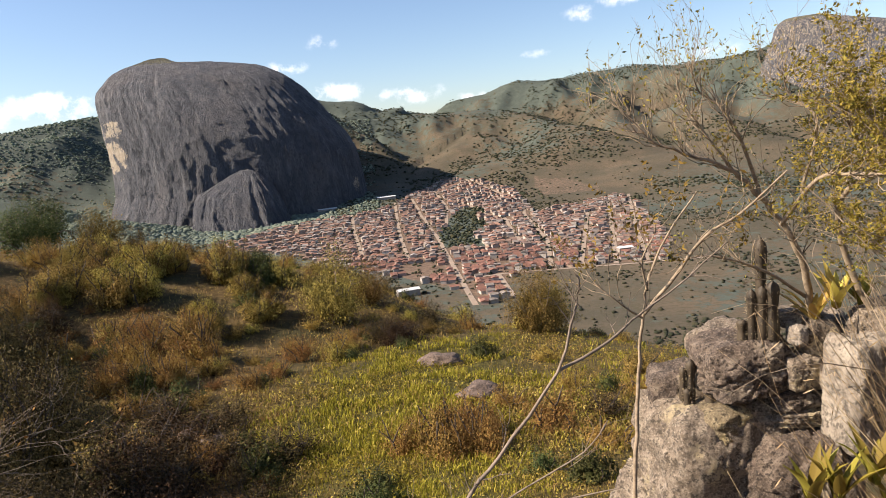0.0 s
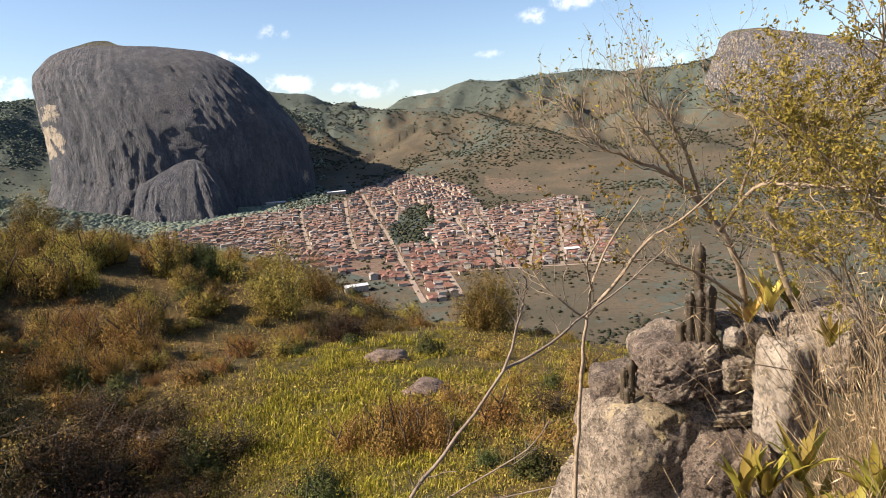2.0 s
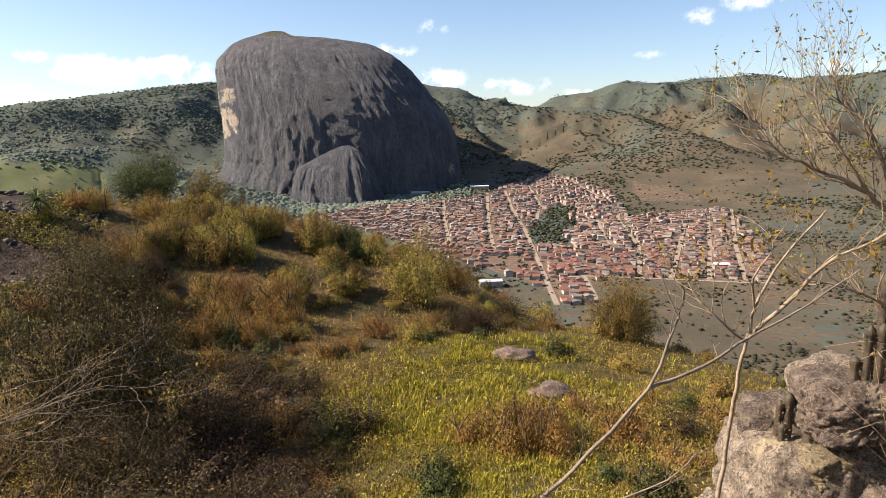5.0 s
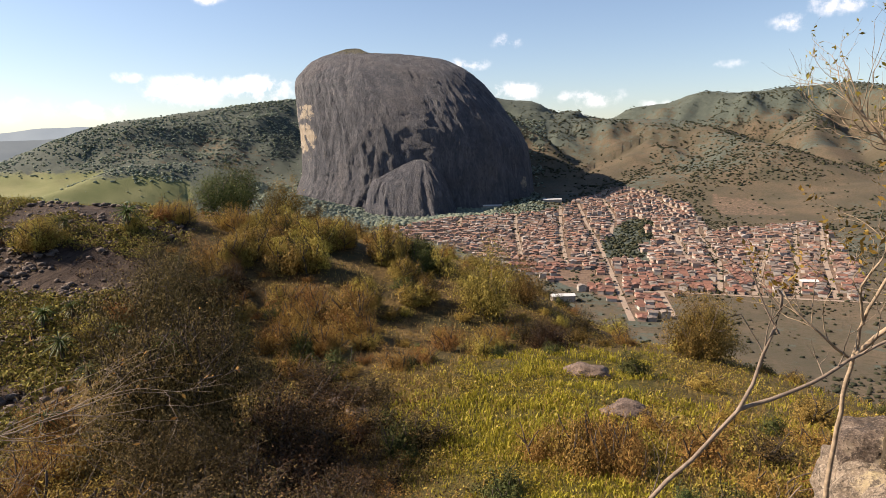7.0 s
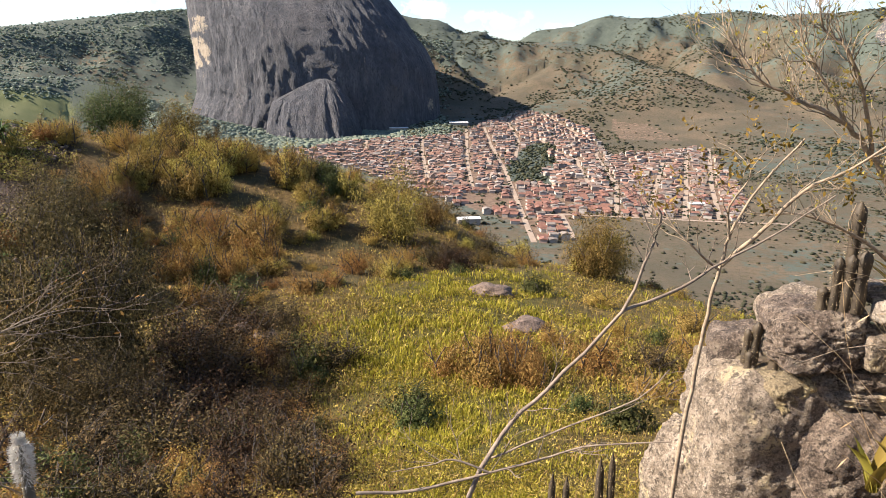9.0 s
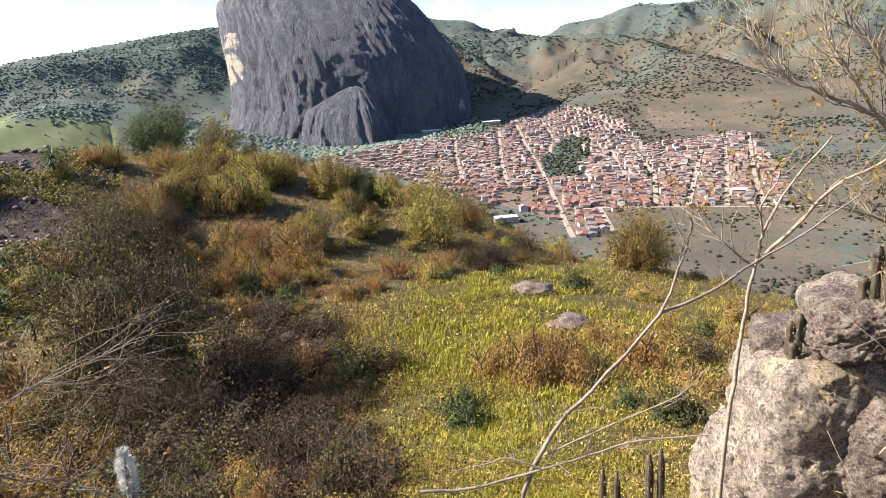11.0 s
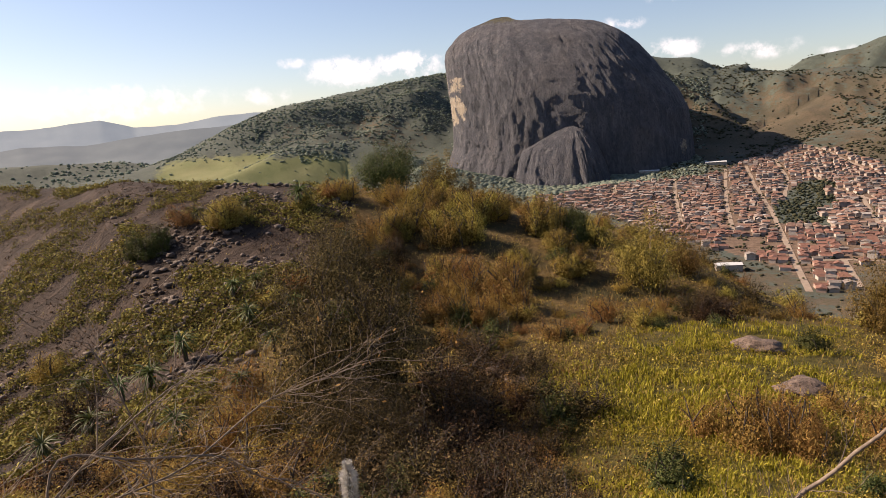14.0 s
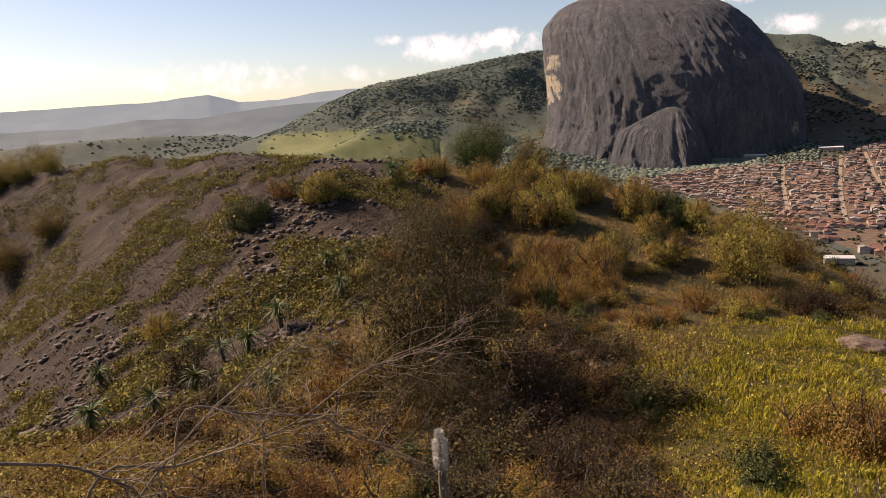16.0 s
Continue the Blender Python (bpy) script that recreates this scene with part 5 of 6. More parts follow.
# ---- loose stones on the slopes ----
def rock_mesh(size, seed, mat, square=4.0, rough=.08, detail=4, facets=13, reach_of=(.62, .9)):
    bm = bmesh.new()
    bmesh.ops.create_icosphere(bm, subdivisions=detail, radius=1.0)
    off = Vector((seed * 3.7, seed * 1.3, -seed * 2.1))
    rs = random.Random(seed)
    cuts = [(aim(rs, .2), rs.uniform(*reach_of)) for _ in range(facets)]
    for v in bm.verts:
        d = v.co.normalized()
        k = (abs(d.x) ** square + abs(d.y) ** square + abs(d.z) ** square) ** (-1 / square)
        for face, reach in cuts:
            if d.dot(face) > .05:
                k = min(k, reach / d.dot(face))
        n = noise.fractal(d * 1.6 + off, 1.0, 2.0, 5) * rough * 1.6
        c = noise.ridged_multi_fractal(d * 2.3 + off, 1.0, 2.1, 4, .9, 2.0)
        fine = noise.fractal(d * 9 + off, 1.0, 2.1, 4) * rough * .6
        crack = max(0, .10 - abs(noise.noise(d * 2.7 - off))) * rough * 6
        q = d * k * (1 + n + fine - crack - max(0, c - 1.3) * rough * .8)
        v.co = Vector((q.x * size[0] / 2, q.y * size[1] / 2, q.z * size[2] / 2))
    return from_bm("rock", bm, mat, True)


STONE = rock_material("weathered_granite", 2.2, (0.055, 0.042, 0.034), (0.125, 0.095, 0.076), (0.21, 0.165, 0.132))
EARTHY_STONE = rock_material("brown_weathered_granite", 2.6, (0.07, 0.05, 0.038), (0.15, 0.105, 0.08), (0.22, 0.165, 0.13))
BOULDER = rock_material("lichened_granite", 7.0, (0.085, 0.064, 0.046), (0.26, 0.205, 0.150), (0.46, 0.385, 0.295), (0.46, 0.375, 0.22), .02)
BOULDER_DARK = rock_material("dark_lichened_granite", 8.0, (0.040, 0.029, 0.021), (0.135, 0.098, 0.072), (0.34, 0.270, 0.205), (0.36, 0.30, 0.22), .02)
BOULDER_GOLD = rock_material("golden_lichened_granite", 9.0, (0.09, 0.07, 0.045), (0.26, 0.20, 0.115), (0.46, 0.38, 0.24), (0.50, 0.40, 0.20), .02)
PALE_ROCK = rock_material("pale_split_granite", 5.0, (0.14, 0.115, 0.088), (0.25, 0.210, 0.165), (0.34, 0.295, 0.235), None, .008)
for i, (x, y, w, h) in enumerate(((-.7, 36.2, 2.1, 1.1), (.9, 27.1, 1.8, .9), (-10.5, 29, 1.0, .6), (-11.7, 27.4, 1.1, .8), (-10.6, 26.6, 1.6, 1.0))):
    ob = new("stone", rock_mesh((w * 1.25, w, h), i + 1, EARTHY_STONE, 2.6, .1))
    ob.matrix_basis = pose(x, y, ground_z(x, y) + h * .14, 0, 0, i * 40)
    tagged(ob, "low brownish granite stone half buried in the grass", "stone", "stones on the slope")

# loose rubble on the granite apron
rubble = pick(22000, (-72, -28), (18, 75), lambda x, y: on_apron(x, y) * clumpy(x, y, 7, -.1, .3) * smooth01(x, -62, -30) * .45, (.10, .40), 51)
tagged(scatter_lumps("rubble", "broken stones scattered over the granite", rubble, STONE), category="stones")

# ---- the outcrop beside the path: name, middle, breadth, height, depth, turn, stone, label ----
OUTCROP = [
    ((1.80, 4.17, -.80), (1.28, .95, 1.18), 6, 0, BOULDER, 6, 4, "big pale grey granite block with a flat top"),
    ((1.49, 4.32, -.26), (.42, .45, .36), -15, -8, BOULDER_DARK, 4.5, 5, "dark lichened ledge of granite"),
    ((1.62, 3.94, -.33), (.36, .40, .26), 20, -6, BOULDER_GOLD, 4, 6, "yellow-lichened crown of the big block"),
    ((1.785, 4.00, .02), (.60, .56, .36), 8, -9, BOULDER_DARK, 5, 6, "dark wedge-shaped slab resting on the big block"),
    ((1.93, 4.62, -.13), (.48, .45, .42), 20, -14, BOULDER, 3.4, 5, "rounded grey boulder behind the slab"),
    ((2.066, 3.87, -.013), (.25, .28, .215), 5, 0, BOULDER, 8, 2, "small squared stone wedged between the blocks"),
    ((2.212, 3.85, -.013), (.13, .28, .21), -8, 4, BOULDER_DARK, 7, 3, "small upright stone in the crack"),
    ((2.116, 3.98, .285), (.31, .3, .11), 10, 3, BOULDER, 5, 4, "flat stone capping the pile"),
    ((2.042, 3.81, .222), (.11, .14, .13), 30, 0, PALE_ROCK, 3.0, 6, "pale broken wedge of stone"),
    ((2.205, 3.90, .18), (.25, .3, .25), -6, 0, BOULDER, 5, 4, "grey stone stacked upon the pile"),
    ((2.36, 4.08, .10), (.32, .35, .34), -12, 0, BOULDER, 4, 6, "grey stone at the back of the pile"),
    ((2.335, 3.66, -.10), (.41, .34, .68), 15, 4, PALE_ROCK, 6, 3, "smooth pale upright slab of granite"),
    ((2.09, 3.97, -.20), (.50, .45, .13), 4, 0, BOULDER_DARK, 6, 3, "thin flaking layer of dark stone"),
    ((2.10, 3.95, -.31), (.52, .45, .12), -3, 1, BOULDER, 6, 3, "thin flaking layer of grey stone"),
    ((2.02, 3.86, -.72), (.80, .6, .74), -6, 0, BOULDER_DARK, 4, 6, "broken granite block at the foot of the pile"),
    ((2.62, 3.70, .16), (.56, .6, .50), 20, 0, BOULDER, 4, 6, "granite boulder half hidden by dry stalks"),
    ((1.36, 4.5, -1.35), (.7, .7, .9), 25, 0, BOULDER, 4, 6, "granite footing of the outcrop"),
]
for i, (c, size, turn, tilt, mat, sq, cuts, label) in enumerate(OUTCROP):
    ob = new("boulder", rock_mesh((size[0] * .88, size[1] * .85, size[2]), i + 20, mat, sq, .07, 6 if size[0] > .5 else 5, cuts, (1.0, 1.3)))
    ob.matrix_basis = pose(*c, 0, tilt, turn)
    tagged(ob, label, "boulder", "blocks of the outcrop")

# ---- cacti ----
CACTUS = plain_material("brown_green_cactus", (0.0252, 0.0187, 0.0108), (0.0612, 0.0432, 0.0230), 14, .7, .005)
SPINE = plain_material("straw_spines", (0.2520, 0.1872, 0.1008), (0.3960, 0.3168, 0.1944), 30, .6)
WOOL = plain_material("white_cactus_wool", (0.5040, 0.4752, 0.4176), (0.6336, 0.6120, 0.5616), 40, .9)
CACTUS_GREY = plain_material("grey_green_cactus", (0.0720, 0.0612, 0.0432), (0.1584, 0.1368, 0.0936), 20, .8, .004)


def column(p, q, radius, ribs=9, mat=CACTUS):
    p, q = Vector(p), Vector(q)
    n, k = 14, ribs * 2
    axis = (q - p)
    a = axis.normalized().cross(Vector((0, 1, .1))).normalized()
    b = axis.normalized().cross(a)
    v, f = [], []
    for i in range(n + 1):
        t = i / n
        s = radius * (1 if t < .86 else max(.08, math.sqrt(max(0, 1 - ((t - .86) / .14) ** 2)))) * (0.9 + .1 * math.sin(t * 9))
        for j in range(k):
            w = 2 * math.pi * j / k
            rad = s * (1.12 if j % 2 else .84)
            v.append(p + axis * t + (a * math.cos(w) + b * math.sin(w)) * rad)
    for i in range(n):
        for j in range(k):
            j2 = (j + 1) % k
            f.append((i * k + j, i * k + j2, (i + 1) * k + j2, (i + 1) * k + j))
    stem = mesh_data("stem", v, f, mat, True)
    r = random.Random(int(abs(p.x * 999)))
    spines = Heap()
    for i in range(int(260 * axis.length / .4)):
        t, j = r.uniform(.02, .98), r.randrange(ribs) * 2 + 1
        w = 2 * math.pi * j / k
        out = (a * math.cos(w) + b * math.sin(w))
        base = p + axis * t + out * radius * (1.1 if t < .86 else .7)
        d = (out + aim(r) * .6).normalized()
        spines.leaf(base, d, d.cross(aim(r)), r.uniform(.010, .022), .0022)
    return stem, spines.mesh("spines", SPINE)


def cactus(stems, label):
    ob = tagged(new("column_cactus"), label, "cactus", "cacti on the outcrop")
    for p, q, radius in stems:
        stem, spines = column(p, q, radius)
        tagged(part("spines", spines, part("stem", stem, ob)), kind="stuff")
    return ob


cactus([((1.884, 3.93, .20), (1.893, 3.93, .815), .034), ((1.813, 3.90, .18), (1.817, 3.90, .508), .027), ((1.863, 3.87, .20), (1.867, 3.87, .529), .031), ((1.916, 3.85, .20), (1.920, 3.85, .56), .036), ((1.762, 3.92, .16), (1.764, 3.92, .32), .028)], "cluster of dark ribbed column cacti on the slab")
cactus([((1.433, 4.05, -.22), (1.439, 4.05, .001), .022), ((1.478, 4.04, -.22), (1.486, 4.04, .052), .028), ((1.448, 4.02, -.30), (1.451, 4.02, -.13), .025), ((1.570, 3.96, -.28), (1.579, 3.96, -.074), .036)], "small clump of young column cacti on the ledge")

cactus([((.31, 3.97, -2.3), (.32, 3.97, -1.01), .022), ((.40, 3.96, -2.3), (.41, 3.96, -1.02), .022), ((.62, 3.93, -2.3), (.61, 3.93, -.85), .024), ((.69, 3.92, -2.3), (.68, 3.92, -.8), .022)], "thin column cacti rising from the dry grass")

woolly = tagged(new("woolly_cactus"), "slender column cactus with a white woolly head", "cactus")
stem, spines = column((-1.29, 1.63, -1.2), (-1.31, 1.62, .535), .015, 8, CACTUS_GREY)
holder = part("stem", stem, woolly, "grey-green ribbed stem")
tagged(part("spines", spines, holder), kind="stuff")
hair = Heap()
r = random.Random(9)
for i in range(2600):
    t = r.random() ** .6
    a = r.uniform(0, 6.283)
    out = Vector((math.cos(a), math.sin(a), 0))
    base = Vector((-1.31, 1.62, .40 + .145 * t)) + out * .015 * (1 if t < .8 else .5)
    d = (out + Vector((0, 0, r.uniform(-.6, 1.2) + (1.5 if t > .85 else 0))) + aim(r) * .5).normalized()
    hair.leaf(base, d, d.cross(aim(r)), r.uniform(.010, .024), .0014)
part("wool", hair.mesh("wool", WOOL), woolly, "white woolly hair round the tip")

# ---- rosette plants: bromeliads by the rocks, palm-like rosettes on the granite ----
BROM = leaf_material("yellow_strap_leaf", [(0.27, 0.205, 0.03), (0.38, 0.285, 0.05), (0.22, 0.19, 0.035), (0.45, 0.35, 0.10)], .3, .5)
BROM_RED = leaf_material("orange_strap_leaf", [(0.34, 0.15, 0.04), (0.42, 0.24, 0.06), (0.45, 0.35, 0.08), (0.28, 0.12, 0.05)], .3, .4)
STRAP = leaf_material("green_strap_leaf", [(0.0360, 0.0540, 0.0158), (0.0648, 0.0864, 0.0252), (0.0936, 0.1116, 0.0360)], .25, .45)


def strap(heap, foot, out, length, width, rise, curl, segs=6):
    pts, p, d = [], Vector(foot), (out + Vector((0, 0, rise))).normalized()
    side = Vector((-out.y, out.x, 0)).normalized()
    for i in range(segs + 1):
        t = i / segs
        pts.append((p.copy(), width * (.75 + .6 * t - 1.32 * t * t)))
        d = (d + Vector((0, 0, -curl / segs)) + out * curl * .4 / segs).normalized()
        p = p + d * length / segs
    v, f = [], []
    for i, (p, w) in enumerate(pts):
        trough = Vector((0, 0, abs(w) * .35))
        v += [p - side * w * .5 + trough, p, p + side * w * .5 + trough]
        if i:
            b = 3 * i
            f += [(b - 3, b - 2, b + 1, b), (b - 2, b - 1, b + 2, b + 1)]
    heap.add(v, f)


def bromeliad(c, size, mat, seed, label):
    ob = tagged(new("bromeliad"), label, "bromeliad", "bromeliads by the rocks")
    ob.matrix_basis = pose(*c)
    r = random.Random(seed)
    for i in range(11):
        a = i * 2.4 + r.uniform(-.3, .3)
        h = Heap()
        strap(h, (0, 0, 0), Vector((math.cos(a), math.sin(a), 0)), size * r.uniform(.55, 1.0), size * .20, r.uniform(1.6, 5.0), r.uniform(.2, .9))
        part("leaf", h.mesh("leaf", mat), ob)


for i, (c, s, mat, label) in enumerate((((1.56, 2.80, -.24), .34, BROM, "yellow-green bromeliad rosette at the foot of the rocks"), ((1.66, 2.76, -.20), .32, BROM, "yellow-green bromeliad rosette at the foot of the rocks"),
        ((1.78, 2.70, -.10), .30, BROM, "yellow-green bromeliad rosette among dry stalks"), ((2.02, 2.52, -.12), .36, BROM, "large yellow bromeliad with broad leaves"), ((1.90, 2.5, -.30), .34, BROM, "yellow-green bromeliad rosette among dry stalks"),
        ((2.16, 3.84, .26), .32, BROM_RED, "orange and yellow bromeliad on top of the rocks"), ((2.27, 3.80, .36), .34, BROM_RED, "orange and yellow bromeliad on top of the rocks"), ((2.42, 3.80, .36), .30, BROM, "yellow-green bromeliad behind the rocks"),
        ((1.84, 2.64, -.30), .30, BROM, "yellow-green bromeliad rosette among dry stalks"), ((2.32, 3.3, .30), .26, BROM, "yellow bromeliad on the pale slab"))):
    bromeliad(c, s, mat, i, label)


def rosette_meshes(seed):
    r = random.Random(seed)
    stem, leaves = Heap(), Heap()
    tip = Vector((r.uniform(-.12, .12), r.uniform(-.12, .12), .8))
    stem.add(*tube([(0, 0, -.3), tip * .5, tip], [.10, .08, .07], 6))
    for i in range(38):
        a = i * 2.4
        strap(leaves, tip, Vector((math.cos(a), math.sin(a), 0)), r.uniform(.55, .9), .075, 2.2 - 2.6 * i / 38, r.uniform(.8, 1.8), 4)
    for i in range(16):
        a = i * 2.4
        strap(leaves, tip - Vector((0, 0, .1)), Vector((math.cos(a), math.sin(a), 0)), r.uniform(.4, .7), .05, -.6, 1.2, 3)
    return stem.mesh("trunk", BARK_DARK, True), leaves.mesh("crown", STRAP)


kinds = [rosette_meshes(s) for s in (1, 2, 3)]
seeded = {}
r = random.Random(21)
ROSETTES = [(-36.1, 45.2, 2.9), (-29.4, 25.3, 2.4), (-28.7, 22.1, 2.4), (-31.1, 31.1, 1.9), (-30.2, 21.6, 1.8), (-25.4, 14.5, 2.0), (-30.1, 32.3, 1.8), (-26.4, 31.3, 1.7), (-42.4, 39.4, 1.9), (-39.6, 42.4, 1.8),
            (-36.8, 18.1, 1.9), (-42.5, 35.6, 1.8), (-28.0, 29.2, 2.2), (-24.4, 26.8, 1.8), (-26.5, 17.2, 2.0), (-25.5, 40.0, 2.0), (-29.4, 41.4, 1.8), (-34, 22, 1.5), (-22.5, 22, 1.8), (-21.5, 17.5, 1.8), (-27, 12.5, 2.0)]
for x, y, s in ROSETTES:
    k = r.randrange(3)
    m = pose(x, y, ground_z(x, y), 0, 0, r.uniform(0, 360))
    if k in seeded:
        ob = copy_thing(seeded[k], m)
    else:
        ob = seeded[k] = plant("rosette_plant", kinds[k], "palm-like rosette of long drooping leaves on a short stem", "rosette plant", "rosette plants", m)
    ob.matrix_basis = m @ Matrix.Scale(s * .68, 4)

# ---- the trees and saplings close to the path ----
def limb_tree(name, label, limbs, bark, leaf_mat, twigs, leaves, leaf_size, seed, twig_len=.28, rise=.1, group="", from_limb=0, spread=.8, depth=2, twig_r=.004):
    """A small tree: its limbs run along given lines, twigs and leaves grow from them."""
    r = random.Random(seed)
    ob = tagged(new(name), label, "tree" if "tree" in name else "sapling", group)
    tips = []
    for n, (line, r0, r1) in enumerate(limbs):
        pts = [Vector(p) for p in line]
        fine, rad = [], []
        for i in range(len(pts) - 1):
            for k in range(4):
                t = k / 4
                a, b, c, d = pts[max(i - 1, 0)], pts[i], pts[i + 1], pts[min(i + 2, len(pts) - 1)]
                q = .5 * (2 * b + (c - a) * t + (2 * a - 5 * b + 4 * c - d) * t * t + (3 * b - a - 3 * c + d) * t ** 3)
                fine.append(q + aim(r) * r0 * .35)
        fine.append(pts[-1])
        rad = [r0 + (r1 - r0) * i / (len(fine) - 1) for i in range(len(fine))]
        h = Heap()
        h.add(*tube(fine, rad, 7))
        part("limb" if n else "trunk", h.mesh("limb", bark, True), ob)
        if n >= from_limb:
            tw = Heap()
            for i in range(int(twigs * len(fine) / 24)):
                k = r.randrange(len(fine) // 4, len(fine))
                d = (fine[k] - fine[k - 1]).normalized()
                grow(r, tw, fine[k], (d + aim(r) * spread).normalized(), twig_len * r.uniform(.5, 1.2), min(rad[k] * .6, twig_r), depth, tips, .35, rise, (1, 3), 3, .7, .7)
            if tw.f:
                tagged(part("twig_spray", tw.mesh("twig_spray", bark, True), ob), kind="stuff")
    if leaves and tips:
        h = Heap()
        for i in range(leaves):
            p, d = r.choice(tips)
            ld = (d * .5 + aim(r, -.1)).normalized()
            k = leaf_size * r.uniform(.6, 1.2)
            h.leaf(p + aim(r) * leaf_size * .4, ld, ld.cross(aim(r)), k, k * .42)
        part("leaves", h.mesh("leaves", leaf_mat), ob)
    return ob


limb_tree("bare_sapling", "leafless forked sapling with pale bark beside the path",
          [([(-.30, 1.88, -1.0), (-.15, 1.93, .08), (-.02, 2.08, .36), (.12, 2.13, .51), (.34, 2.15, .78), (.44, 2.19, 1.05), (.43, 2.19, 1.10)], .010, .003),
           ([(.34, 2.15, .78), (.53, 2.22, .84), (.67, 2.29, .91), (.82, 2.34, .98), (1.02, 2.37, 1.12)], .006, .0025),
           ([(-.47, 1.93, .22), (-.30, 1.96, .22), (-.05, 1.98, .29), (.13, 1.98, .36), (.26, 1.96, .42), (.47, 1.92, .47)], .006, .002),
           ([(-.05, 2.06, .29), (.18, 2.07, .41), (.39, 2.04, .54), (.47, 2.02, .65)], .004, .0015),
           ([(-.05, 1.98, .29), (-.17, 1.98, .33), (-.24, 1.97, .31), (-.36, 1.95, .29)], .004, .0015),
           ([(.44, 2.19, .98), (.40, 2.2, 1.06), (.37, 2.2, 1.14)], .003, .0015)], BARK_GREY, None, 9, 0, 0, 1, .15, twig_r=.0022, depth=1)
limb_tree("slender_tree", "slender young tree with thin pale branches",
          [([(.80, 3.1, -1.2), (.83, 3.07, -.26), (.86, 3.07, .15), (.88, 3.06, .45), (.91, 3.05, .68), (.94, 3.04, .86), (1.02, 3.02, 1.03), (1.15, 2.97, 1.24)], .0125, .004),
           ([(.91, 3.05, .68), (1.05, 3.0, .86), (1.17, 2.96, 1.03), (1.31, 2.9, 1.13), (1.48, 2.82, 1.31)], .010, .004),
           ([(.90, 3.05, .66), (.77, 2.99, .77), (.66, 3.01, .89), (.64, 3.02, .97)], .006, .002),
           ([(.93, 3.04, .80), (.90, 3.0, .95), (.96, 2.98, 1.08), (.93, 2.98, 1.18)], .006, .002)], BARK_PALE, LEAF_GOLD, 12, 420, .03, 2, .2, from_limb=1, twig_r=.003)
limb_tree("bare_tree", "grey half-bare tree with a fan of fine leafless twigs",
          [([(2.13, 3.98, .1), (2.17, 3.92, .41), (2.10, 3.85, .67), (1.96, 3.81, .90), (1.82, 3.77, 1.08), (1.66, 3.73, 1.23), (1.44, 3.71, 1.34), (1.20, 3.69, 1.45), (1.06, 3.72, 1.62)], .026, .004),
           ([(1.82, 3.77, 1.08), (1.70, 3.71, 1.39), (1.58, 3.66, 1.58), (1.46, 3.69, 1.70), (1.40, 3.65, 1.84)], .012, .003),
           ([(1.66, 3.73, 1.23), (1.48, 3.70, 1.48), (1.36, 3.68, 1.66), (1.34, 3.68, 1.80)], .008, .002),
           ([(2.17, 3.92, .41), (1.88, 3.85, .62), (1.54, 3.78, .76), (1.32, 3.76, .76)], .012, .003),
           ([(1.96, 3.6, 1.10), (1.97, 3.46, 1.47), (1.86, 3.51, 1.62), (1.80, 3.47, 1.74)], .009, .003)], BARK_PALE, LEAF_GOLD, 44, 900, .026, 3, .24, .2, from_limb=0, twig_r=.004)
limb_tree("leafy_tree", "small tree with yellow-green leaves leaning over the rocks",
          [([(2.5, 3.7, .2), (2.3, 3.7, .6), (2.15, 3.59, .99), (2.18, 3.33, 1.23), (2.20, 3.08, 1.46), (2.16, 2.86, 1.72), (2.14, 2.75, 1.95)], .022, .005),
           ([(1.96, 3.81, .90), (1.97, 3.46, 1.18), (2.03, 3.19, 1.22), (2.11, 2.89, 1.21), (2.22, 2.68, 1.20)], .014, .005),
           ([(2.18, 3.33, 1.23), (1.98, 3.2, 1.45), (1.85, 3.1, 1.62)], .010, .003),
           ([(2.6, 3.2, .3), (2.4, 2.9, .9), (2.3, 2.7, 1.3), (2.25, 2.6, 1.8)], .014, .004),
           ([(2.5, 2.9, .1), (2.35, 2.6, .9), (2.2, 2.4, 1.5), (2.12, 2.32, 2.1)], .012, .003),
           ([(2.4, 2.9, .9), (2.2, 2.85, 1.1), (2.0, 2.9, 1.35), (1.9, 2.95, 1.5)], .009, .003),
           ([(2.5, 2.8, .1), (2.36, 2.65, .45), (2.2, 2.55, .7), (2.08, 2.5, .95)], .008, .003), ([(2.6, 3.3, .2), (2.4, 3.2, .55), (2.2, 3.2, .8), (2.0, 3.15, .92)], .008, .003)], BARK_PALE, LEAF_GOLD, 60, 30000, .022, 4, .25, .08, from_limb=0, twig_r=.004)
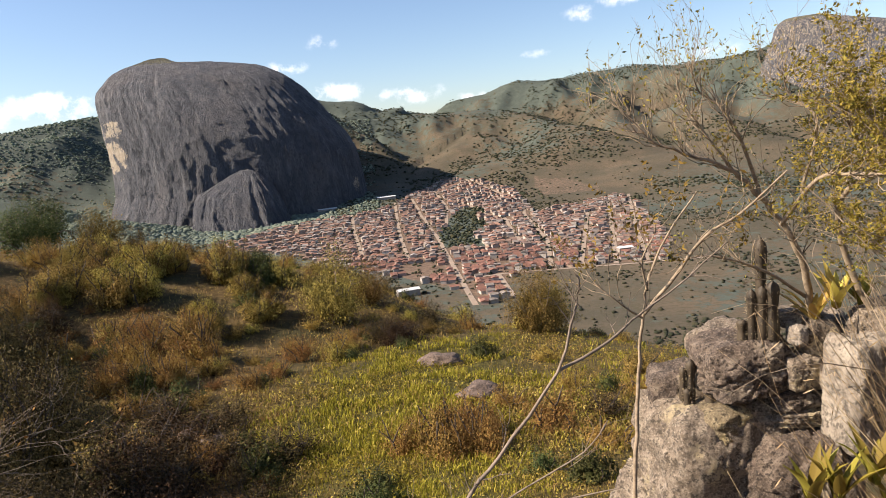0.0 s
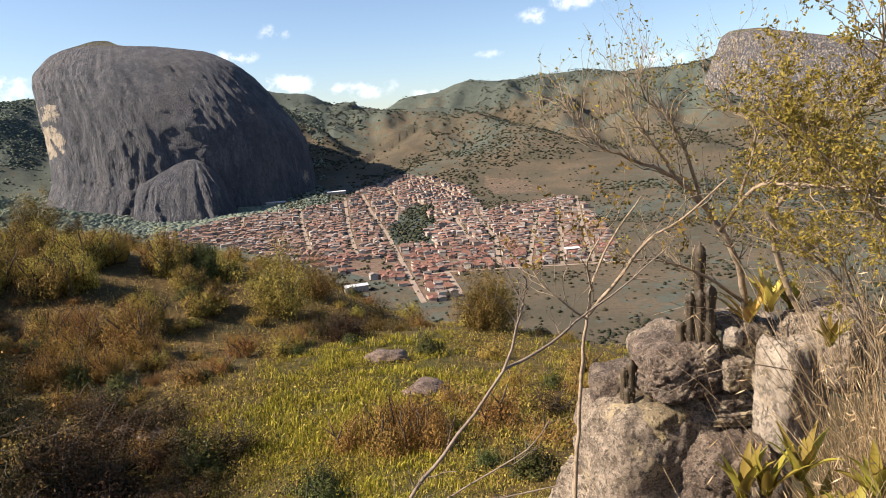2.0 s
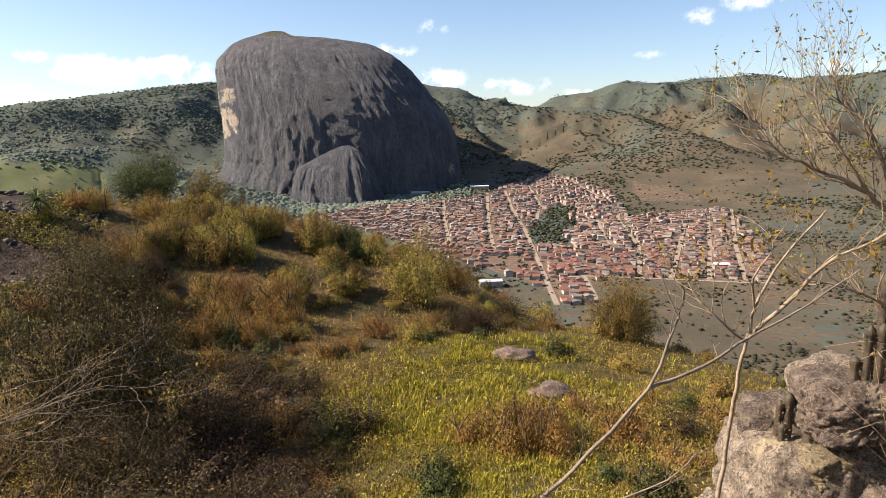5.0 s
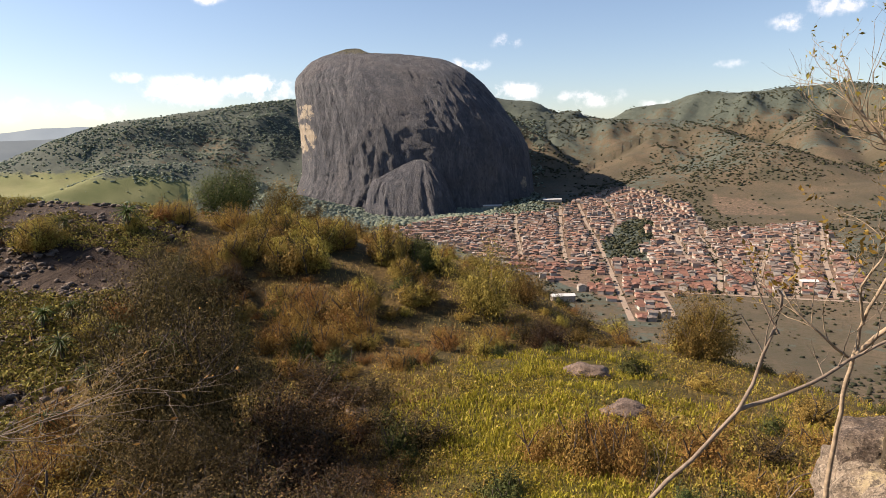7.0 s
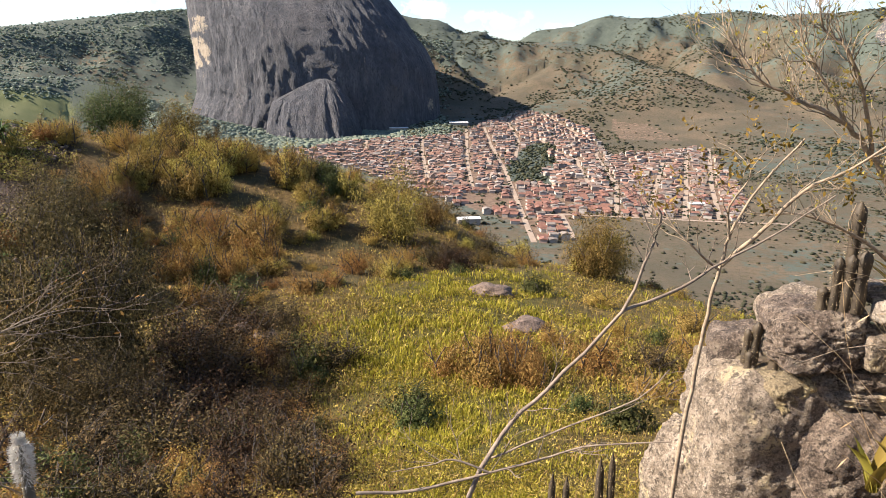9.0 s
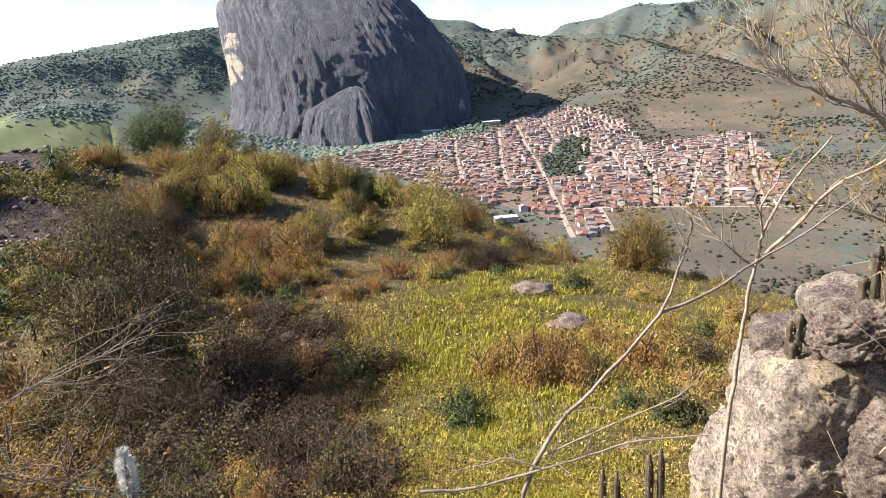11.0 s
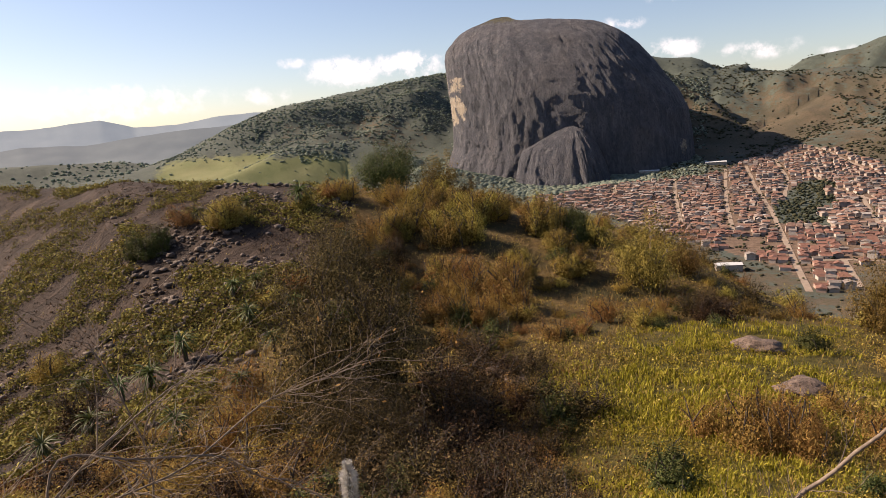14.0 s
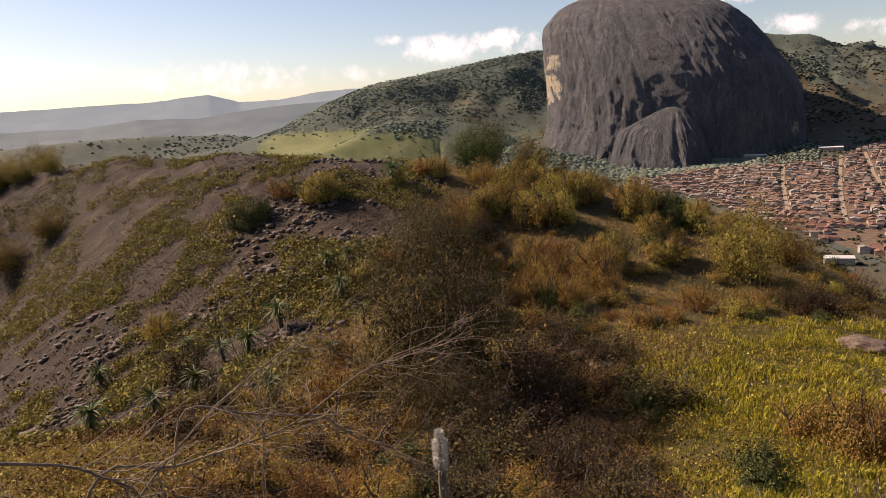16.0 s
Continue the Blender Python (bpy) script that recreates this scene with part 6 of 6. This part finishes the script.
limb_tree("dead_shrub", "tangled leafless shrub with pale grey branches below the path",
          [([(-2.45, .84, -1.3), (-2.41, .84, .04), (-2.37, .95, .43), (-2.25, 1.17, .39), (-2.14, 1.34, .41), (-1.98, 1.55, .46), (-1.78, 1.75, .64), (-1.67, 1.85, .68), (-1.48, 1.99, .74)], .0065, .002),
           ([(-2.3, .57, .69), (-2.23, .76, .61), (-2.18, .86, .53), (-2.14, .96, .41), (-2.2, 1.0, .1)], .006, .003),
           ([(-2.25, 1.17, .39), (-2.21, 1.23, .61), (-2.09, 1.41, .54), (-1.90, 1.63, .47), (-1.80, 1.73, .35), (-1.71, 1.82, .29), (-1.53, 1.96, .07)], .005, .002),
           ([(-2.1, 1.55, -.6), (-2.15, 1.49, .02), (-2.13, 1.51, .47), (-2.18, 1.46, .78), (-2.21, 1.41, .96)], .005, .002),
           ([(-2.39, .89, .01), (-2.31, 1.05, .31), (-2.19, 1.27, .54), (-2.03, 1.48, .73), (-1.94, 1.58, .80)], .006, .002)], BARK_GREY, LEAF_BROWN, 26, 300, .022, 5, .34, .0, from_limb=0, twig_r=.0026)

# dry stalks at the right-hand bank
STRAW = leaf_material("pale_straw", [(0.42, 0.31, 0.16), (0.56, 0.44, 0.25), (0.66, 0.54, 0.34), (0.36, 0.27, 0.13)], .3)
h = Heap()
r = random.Random(33)
for i in range(1700):
    c = Vector((r.uniform(1.75, 2.9), r.uniform(2.3, 3.4), 0))
    if math.degrees(math.atan2(c.x, c.y)) < 37 and r.random() < .95:
        continue
    c.z = ground_z(c.x, c.y)
    d = (Vector((r.gauss(-.12, .28), r.gauss(-.1, .28), 1))).normalized()
    L = r.uniform(.4, 1.7) * (.5 if c.x < 2.1 else 1)
    pts = [c]
    for k in range(6):
        d = (d + aim(r) * .16).normalized()
        pts.append(pts[-1] + d * L / 6)
    h.add(*tube(pts, [r.uniform(.0015, .0032) * (1 - .1 * k) for k in range(7)], 3))
    for k in range(r.randint(0, 5)):
        p = r.choice(pts[2:])
        ld = aim(r, -.2)
        h.leaf(p, ld, ld.cross(aim(r)), r.uniform(.03, .08), .006)
tagged(new("dry_stalks", h.mesh("dry_stalks", STRAW)), "tangle of dry straw stalks beside the rocks", "grass", kind="stuff")

# long dry stems that arch out of the bank over the rocks
h = Heap()
r = random.Random(77)
for i in range(40):
    p = Vector((r.uniform(2.25, 2.9), r.uniform(2.7, 3.7), r.uniform(-.1, .5)))
    d = Vector((r.uniform(-.9, -.1), r.uniform(-.35, .25), r.uniform(.5, 1.3))).normalized()
    L, pts = r.uniform(.7, 1.7), [p]
    for k in range(8):
        d = (d + aim(r) * .13 + Vector((0, 0, -.09 * k / 4))).normalized()
        pts.append(pts[-1] + d * L / 8)
    r0 = r.uniform(.0022, .0045)
    h.add(*tube(pts, [r0 * (1 - .08 * k) for k in range(9)], 4))
    for k in range(5):
        q = r.choice(pts[3:])
        e = (d + aim(r) * .9).normalized()
        h.add(*tube([q, q + e * .07 + aim(r) * .01, q + e * .15 + aim(r) * .03], [.0015, .0013, .001], 3))
tagged(new("dry_stems", h.mesh("dry_stems", BARK_PALE, True)), "long pale dry stems arching over the rocks", "dry stems", kind="stuff")
